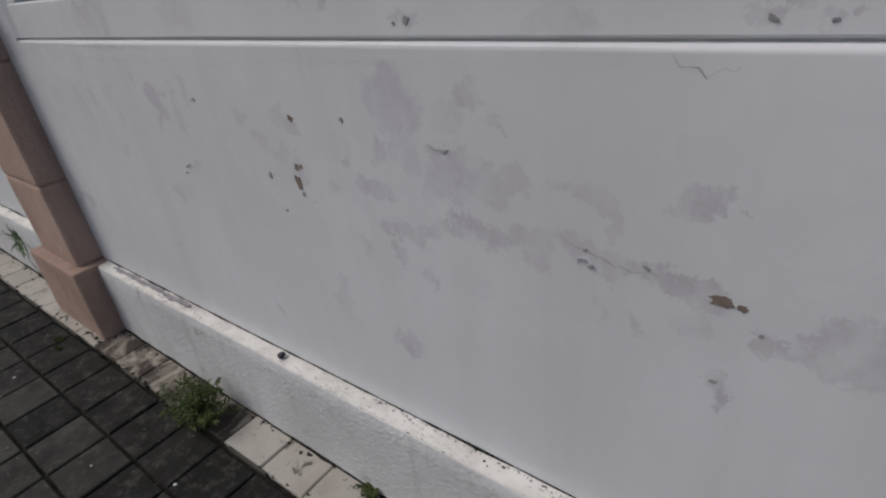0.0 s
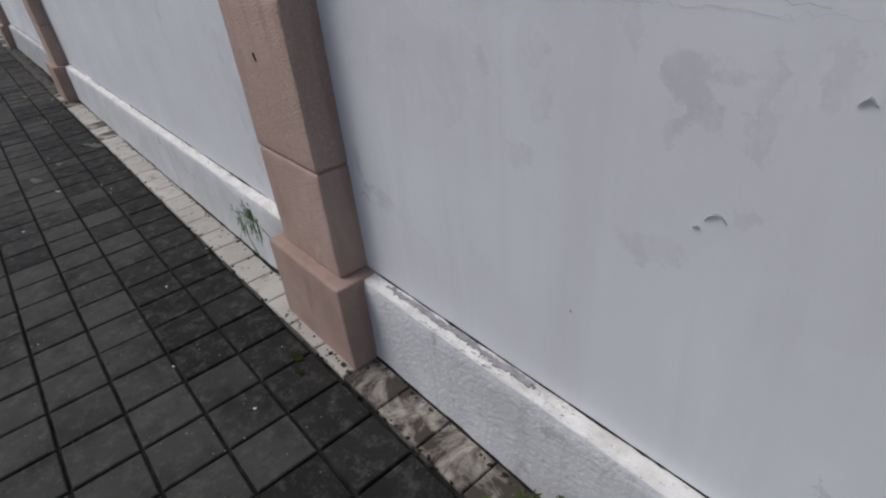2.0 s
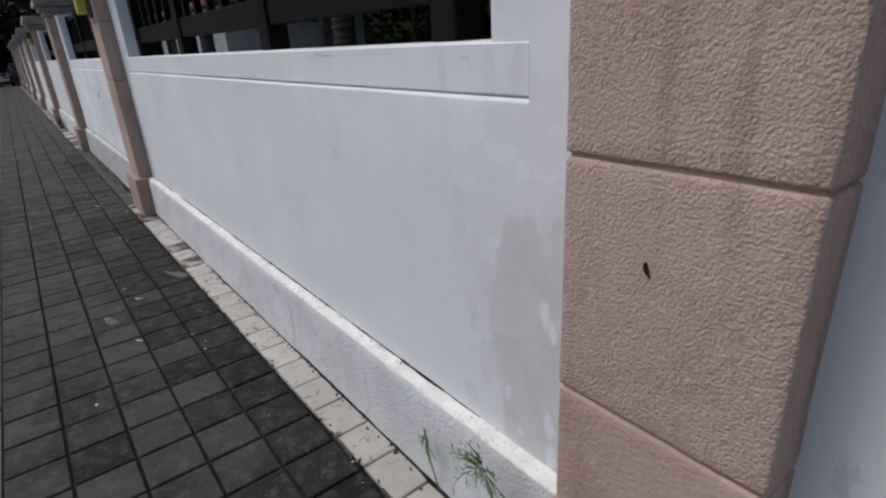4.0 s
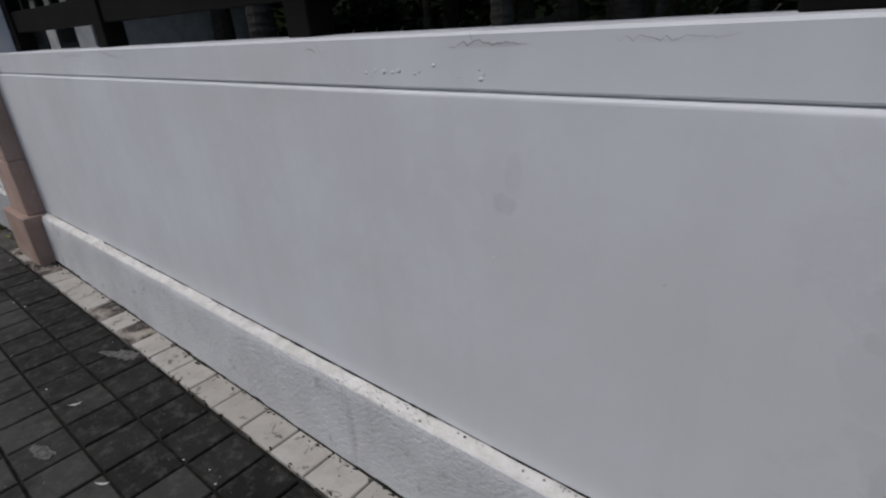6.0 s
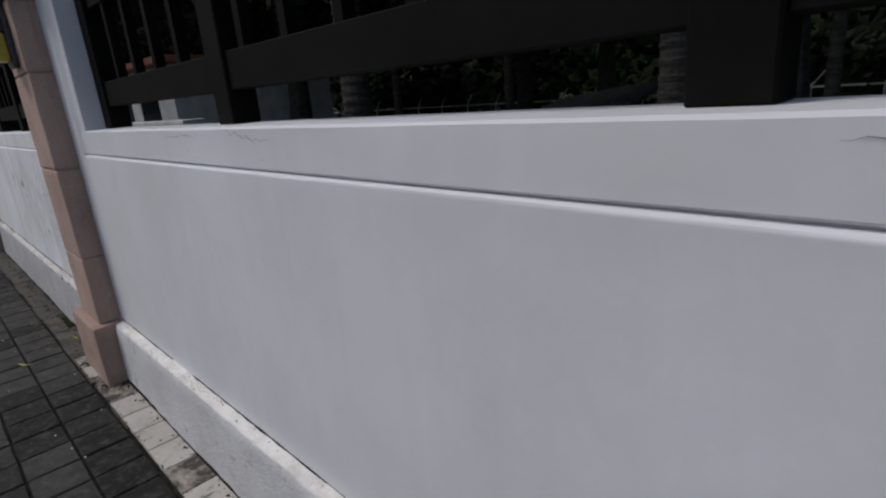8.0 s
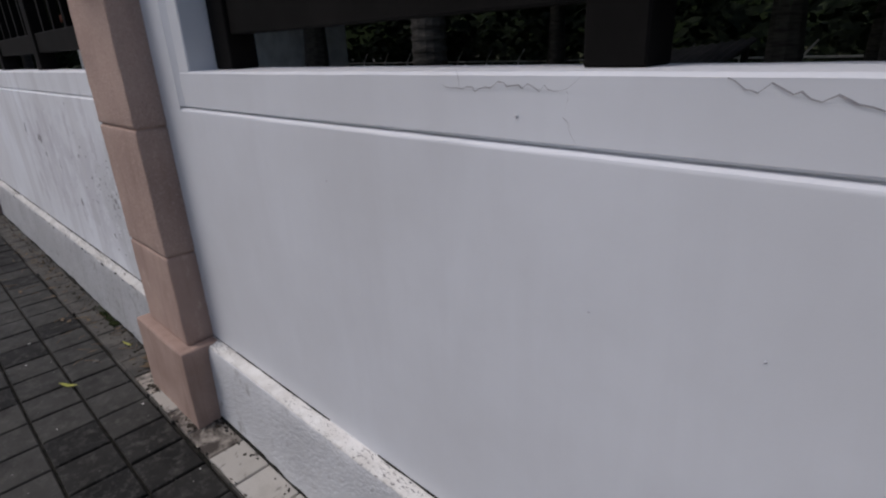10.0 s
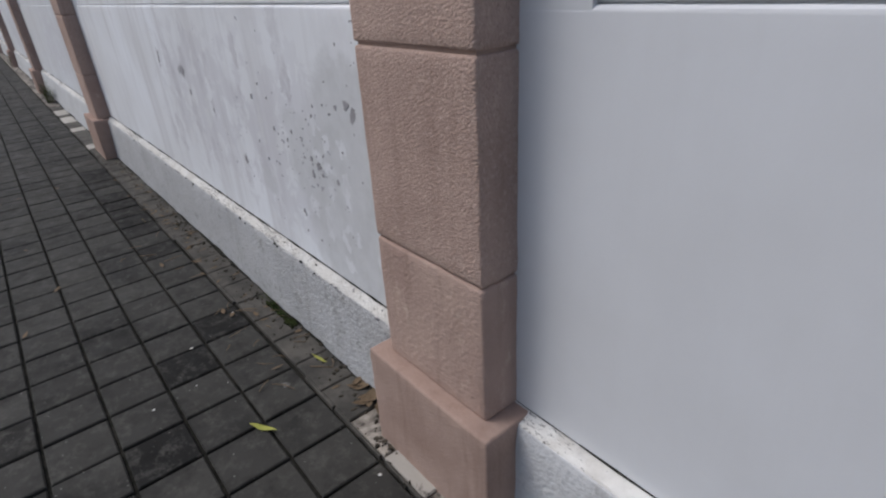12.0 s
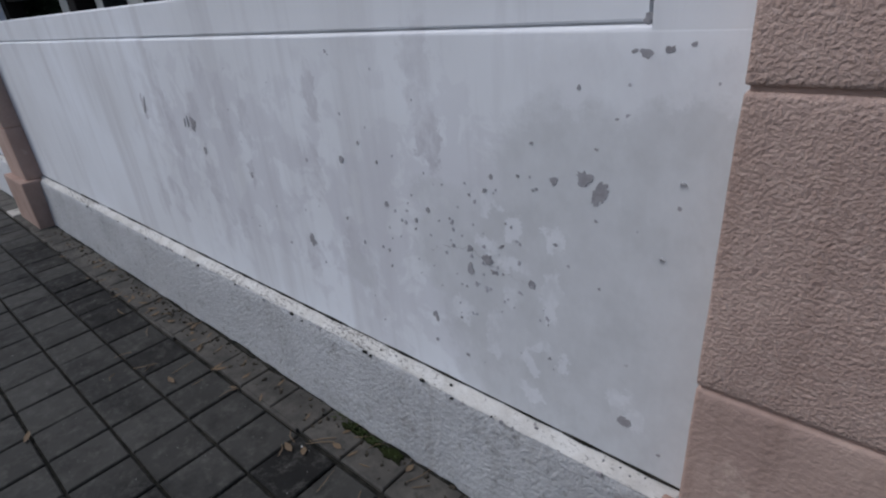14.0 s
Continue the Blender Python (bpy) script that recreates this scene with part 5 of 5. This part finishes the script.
def palm(x, y, height, r, seed):
    root = empty("palm_tree", x, y, -0.02)
    rng = random.Random(seed)
    bm = bmesh.new()
    pts, rad, z = [], [], 0.0
    while z < height:
        for dz, k in ((0.0, 1.0), (0.05, 1.0), (0.06, 1.05), (0.085, 1.05), (0.095, 0.98)):
            pts.append((0.06 * math.sin(z * 0.5 + seed), 0.02 * z * math.sin(seed), z + dz))
            rad.append(r * k * (1 - 0.25 * z / height))
        z += 0.1
    add_tube(bm, pts, rad, 14)
    part("trunk", bm, "bark", root)
    bm = bmesh.new()
    top = Vector(pts[-1])
    for k in range(15):
        a = k * math.tau / 15 + rng.uniform(-0.2, 0.2)
        up, n = rng.uniform(-0.3, 0.9), rng.uniform(1.5, 2.2)
        last = top
        for i in range(1, 19):
            f = i / 18
            p = top + Vector((math.cos(a) * n * f, math.sin(a) * n * f, n * (up * f - (0.9 + 0.3 * up) * f * f)))
            side = Vector((-math.sin(a), math.cos(a), 0))
            for s in (-1, 1):
                q = p + side * s * 0.42 * math.sin(math.pi * min(0.97, f + 0.06)) + Vector((math.cos(a) * 0.12, math.sin(a) * 0.12, -0.22))
                add_leaf(bm, p, q, 0.05, 0.02)
            last = p
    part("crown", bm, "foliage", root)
    tagged(root, "palm with a ringed grey trunk behind the white wall", "palm", "garden palms")


def white_fence(y, x0, x1, step):
    root = empty("pipe_fence", x0, y, 0)
    n = int((x1 - x0) / step)
    for k in range(n + 1):
        bm = bmesh.new()
        add_tube(bm, [(k * step, 0, -0.02), (k * step, 0, 0.86), (k * step + 0.22, 0.0, 1.16)], [0.022, 0.022, 0.018], 7)
        part("post", bm, "white_paint", root)
    bm = bmesh.new()
    add_tube(bm, [(0, -0.03, 0.84), (n * step / 2, -0.03, 0.835), (n * step, -0.03, 0.84)], [0.022] * 3, 7)
    part("rail", bm, "white_paint", root)
    bm = bmesh.new()
    add_tube(bm, [(0, -0.03, 0.15), (n * step, -0.03, 0.15)], [0.016] * 2, 7)
    part("rail", bm, "white_paint", root)
    tagged(root, "white pipe fence with slanting post tops across the garden", "fence")


def shed_roof(x0, x1, y0, y1):
    root = empty("low_shed", (x0 + x1) / 2, (y0 + y1) / 2, 0)
    w, d = (x1 - x0) / 2, (y1 - y0) / 2
    bm = bmesh.new()
    for k in range(16):
        a, b = -w + k * w / 8, -w + (k + 1) * w / 8
        ha, hb = 0.80 + 0.24 * (a + w) / (2 * w), 0.80 + 0.24 * (b + w) / (2 * w)
        m = (a + b) / 2
        add = [bm.verts.new((xx, yy, zz + 0.25 * (yy + d) / (2 * d))) for yy in (-d, d) for xx, zz in ((a, ha), (m, (ha + hb) / 2 + 0.03), (b, hb))]
        bm.faces.new((add[0], add[1], add[4], add[3]))
        bm.faces.new((add[1], add[2], add[5], add[4]))
    bmesh.ops.remove_doubles(bm, verts=bm.verts[:], dist=0.001)
    geom = bmesh.ops.extrude_face_region(bm, geom=bm.faces[:])["geom"]
    for v in geom:
        if isinstance(v, bmesh.types.BMVert):
            v.co.z -= 0.03
    part("roof", bm, "roof", root)
    for sx in (-w + 0.1, w - 0.1):
        for sy in (-d + 0.1, d - 0.1):
            h = 0.78 + 0.24 * (sx + w) / (2 * w) + 0.25 * (sy + d) / (2 * d)
            part("post", box(sx - 0.04, sx + 0.04, sy - 0.04, sy + 0.04, 0, h), "roof", root)
    tagged(root, "low dark sheet roof on posts in the garden", "shed")


def garden_wall():
    root = empty("garden_wall", -13.6, 2.8, 0)
    part("wall", box(-1.9, 1.9, -0.1, 0.1, -0.02, 1.22, 0.006), "white_paint", root)
    part("coping", box(-1.95, 1.95, -0.14, 0.14, 1.222, 1.30, 0.01, 2), "white_paint", root)
    tagged(root, "low white garden wall with a flat coping", "wall")
    root = empty("white_hut", -20.5, 6.5, 0)
    part("wall", box(-3.5, 3.5, -2, 2, -0.02, 2.4, 0.01), "white_paint", root)
    part("roof", box(-3.8, 3.8, -2.3, 2.3, 2.402, 2.55, 0.02), "terracotta", root)
    for k in range(3):
        part("window", box(-2.7 + 2 * k, -1.5 + 2 * k, -2.03, -2.002, 1.0, 1.9), "glass", root)
    tagged(root, "white garden hut with dark windows among the trees", "building")


def woods():
    """The dark wall of trees that closes the garden, plus an added light-blocking canopy."""
    rng = random.Random(77)
    blobs = []
    for k in range(230):
        x = rng.uniform(-75, 35)
        y = 17.5 + rng.uniform(0, 9) + (4 if rng.random() < 0.3 else 0)
        z = rng.uniform(0.2, 7.5)
        blobs.append(((x, y, z), rng.uniform(1.2, 2.4)))
    ob = new("far_woods", leaf_cloud(rng, blobs, 60000, 0.3, 0.8))
    tagged(ob, "dense dark trees closing the far side of the garden", "trees", kind="stuff")
    # leaves added overhead only to keep sky light off the garden
    blobs = [((rng.uniform(-46, 10), rng.uniform(2.6, 17), rng.uniform(3.0, 6.5)), rng.uniform(1.0, 1.9)) for k in range(340)]
    ob = new("tree_canopy", leaf_cloud(rng, blobs, 60000, 0.24, 0.45))
    tagged(ob, "dark leafy canopy added high over the garden to block sky light", "trees", kind="stuff")
    blobs = [((-54 - rng.uniform(0, 12), rng.uniform(-14, 12), rng.uniform(1.6, 11)), rng.uniform(1.5, 2.6)) for k in range(90)]
    ob = new("street_trees", leaf_cloud(rng, blobs, 26000, 0.34, 0.8))
    tagged(ob, "dense dark trees closing the end of the street", "trees", kind="stuff")
    blobs = [((rng.uniform(-40, 6), rng.uniform(2.6, 14), rng.uniform(0.0, 0.55)), rng.uniform(0.4, 0.9)) for k in range(90)]
    ob = new("undergrowth", leaf_cloud(rng, blobs, 15000, 0.09, 0.5))
    tagged(ob, "dark low undergrowth between the garden trees", "shrubs", kind="stuff")


woods()
m = Mat("dark_backdrop_screen", 0.95, 0.0)
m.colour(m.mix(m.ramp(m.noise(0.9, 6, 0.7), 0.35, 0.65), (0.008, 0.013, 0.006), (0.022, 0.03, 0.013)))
MAT["distant"] = m.m
# plain slabs for far trees, added to shut out bright sky between the leaves
tagged(part("backdrop", box(-120, 70, 56, 57, -0.5, 17), "distant"), "plain dark slab for distant trees past the garden, added to hide sky gaps", "trees", kind="structure")
tagged(part("backdrop", box(-121, -120, -40, 57, -0.5, 19), "distant"), "plain dark slab for distant trees past the street, added to hide sky gaps", "trees", kind="structure")
rng = random.Random(5)
for k in range(16):
    broadleaf_tree(-34 + k * 2.6 + rng.uniform(-0.7, 0.7), rng.uniform(5.5, 12.5), rng.uniform(5.0, 7.5), rng.uniform(2.0, 2.9), 30 + k)
for k in range(5):
    broadleaf_tree(-44 - 3.2 * k, (2.5, 5.0, 8.0, 3.5, 6.5)[k], 8.5, 3.4, 60 + k, 4200)
palm(-5.95, 3.55, 4.2, 0.10, 1)
palm(-9.43, 3.7, 4.6, 0.17, 2)
palm(-6.3, 6.6, 4.4, 0.085, 3)
palm(-5.4, 5.8, 4.0, 0.06, 4)
palm(-4.75, 6.6, 4.4, 0.07, 5)
palm(-6.9, 10.5, 4.6, 0.11, 6)
palm(-11.5, 9.0, 4.6, 0.10, 7)
palm(-13.8, 8.0, 4.3, 0.09, 8)
white_fence(13.6, -24.0, 2.4, 1.2)
shed_roof(-10.1, -8.0, 7.5, 8.7)
garden_wall()


# ---- cars parked past the end of the pavement ----
def car(x, y, turn, paint, label):
    root = empty("parked_car", x, y, -0.139)
    root.matrix_basis = pose(x, y, -0.139, 0, 0, turn)
    prof = [(-2.1, 0.35), (-2.15, 0.6), (-2.05, 0.88), (-1.2, 0.98), (-0.55, 1.42), (0.9, 1.46), (1.65, 1.05), (2.08, 0.98), (2.14, 0.6), (2.08, 0.32)]
    bm = bmesh.new()
    rings = []
    for yy, k in ((-0.85, 0.93), (-0.82, 1.0), (0.82, 1.0), (0.85, 0.93)):
        rings.append([bm.verts.new((px, yy * (1.0 if pz < 1.0 else 0.82), 0.3 + (pz - 0.3) * k)) for px, pz in prof])
    n = len(prof)
    for a, b in zip(rings, rings[1:]):
        for j in range(n):
            bm.faces.new((a[j], a[(j + 1) % n], b[(j + 1) % n], b[j]))
    bm.faces.new(rings[0])
    bm.faces.new(rings[-1][::-1])
    bmesh.ops.recalc_face_normals(bm, faces=bm.faces)
    part("body", bm, paint, root)
    rear = bmesh.new()
    add_box(rear, 1.0, 1.62, -0.6, 0.6, 1.09, 1.40)
    for v in rear.verts:
        v.co.x += 0.05 if v.co.z < 1.2 else -0.09
    part("rear_window", rear, "glass", root)
    for s in (-1, 1):
        part("tail_light", box(2.05, 2.14, s * 0.72 - 0.1, s * 0.72 + 0.1, 0.75, 0.92, 0.01), "red", root)
        part("side_window", box(-0.75, 0.95, s * 0.71 - 0.03, s * 0.71 + 0.03, 1.06, 1.36, 0.02), "glass", root)
        for xx in (-1.3, 1.3):
            bm = bmesh.new()
            bmesh.ops.create_cone(bm, cap_ends=True, segments=20, radius1=0.32, radius2=0.32, depth=0.2, matrix=pose(xx, s * 0.76, 0.32, 90, 0, 0))
            wheel = part("wheel", bm, "rubber", root)
            bm = bmesh.new()
            bmesh.ops.create_cone(bm, cap_ends=True, segments=14, radius1=0.2, radius2=0.17, depth=0.03, matrix=pose(xx, s * 0.87, 0.32, 90 * s, 0, 0))
            part("rim", bm, "kerb", wheel)
    tagged(root, label, "car", "cars at the end of the street")


car(-50.5, -1.3, 0, "car_white", "white parked car beyond the end of the pavement")
car(-51.5, 1.0, 0, "car_dark", "dark parked car beside a white one")
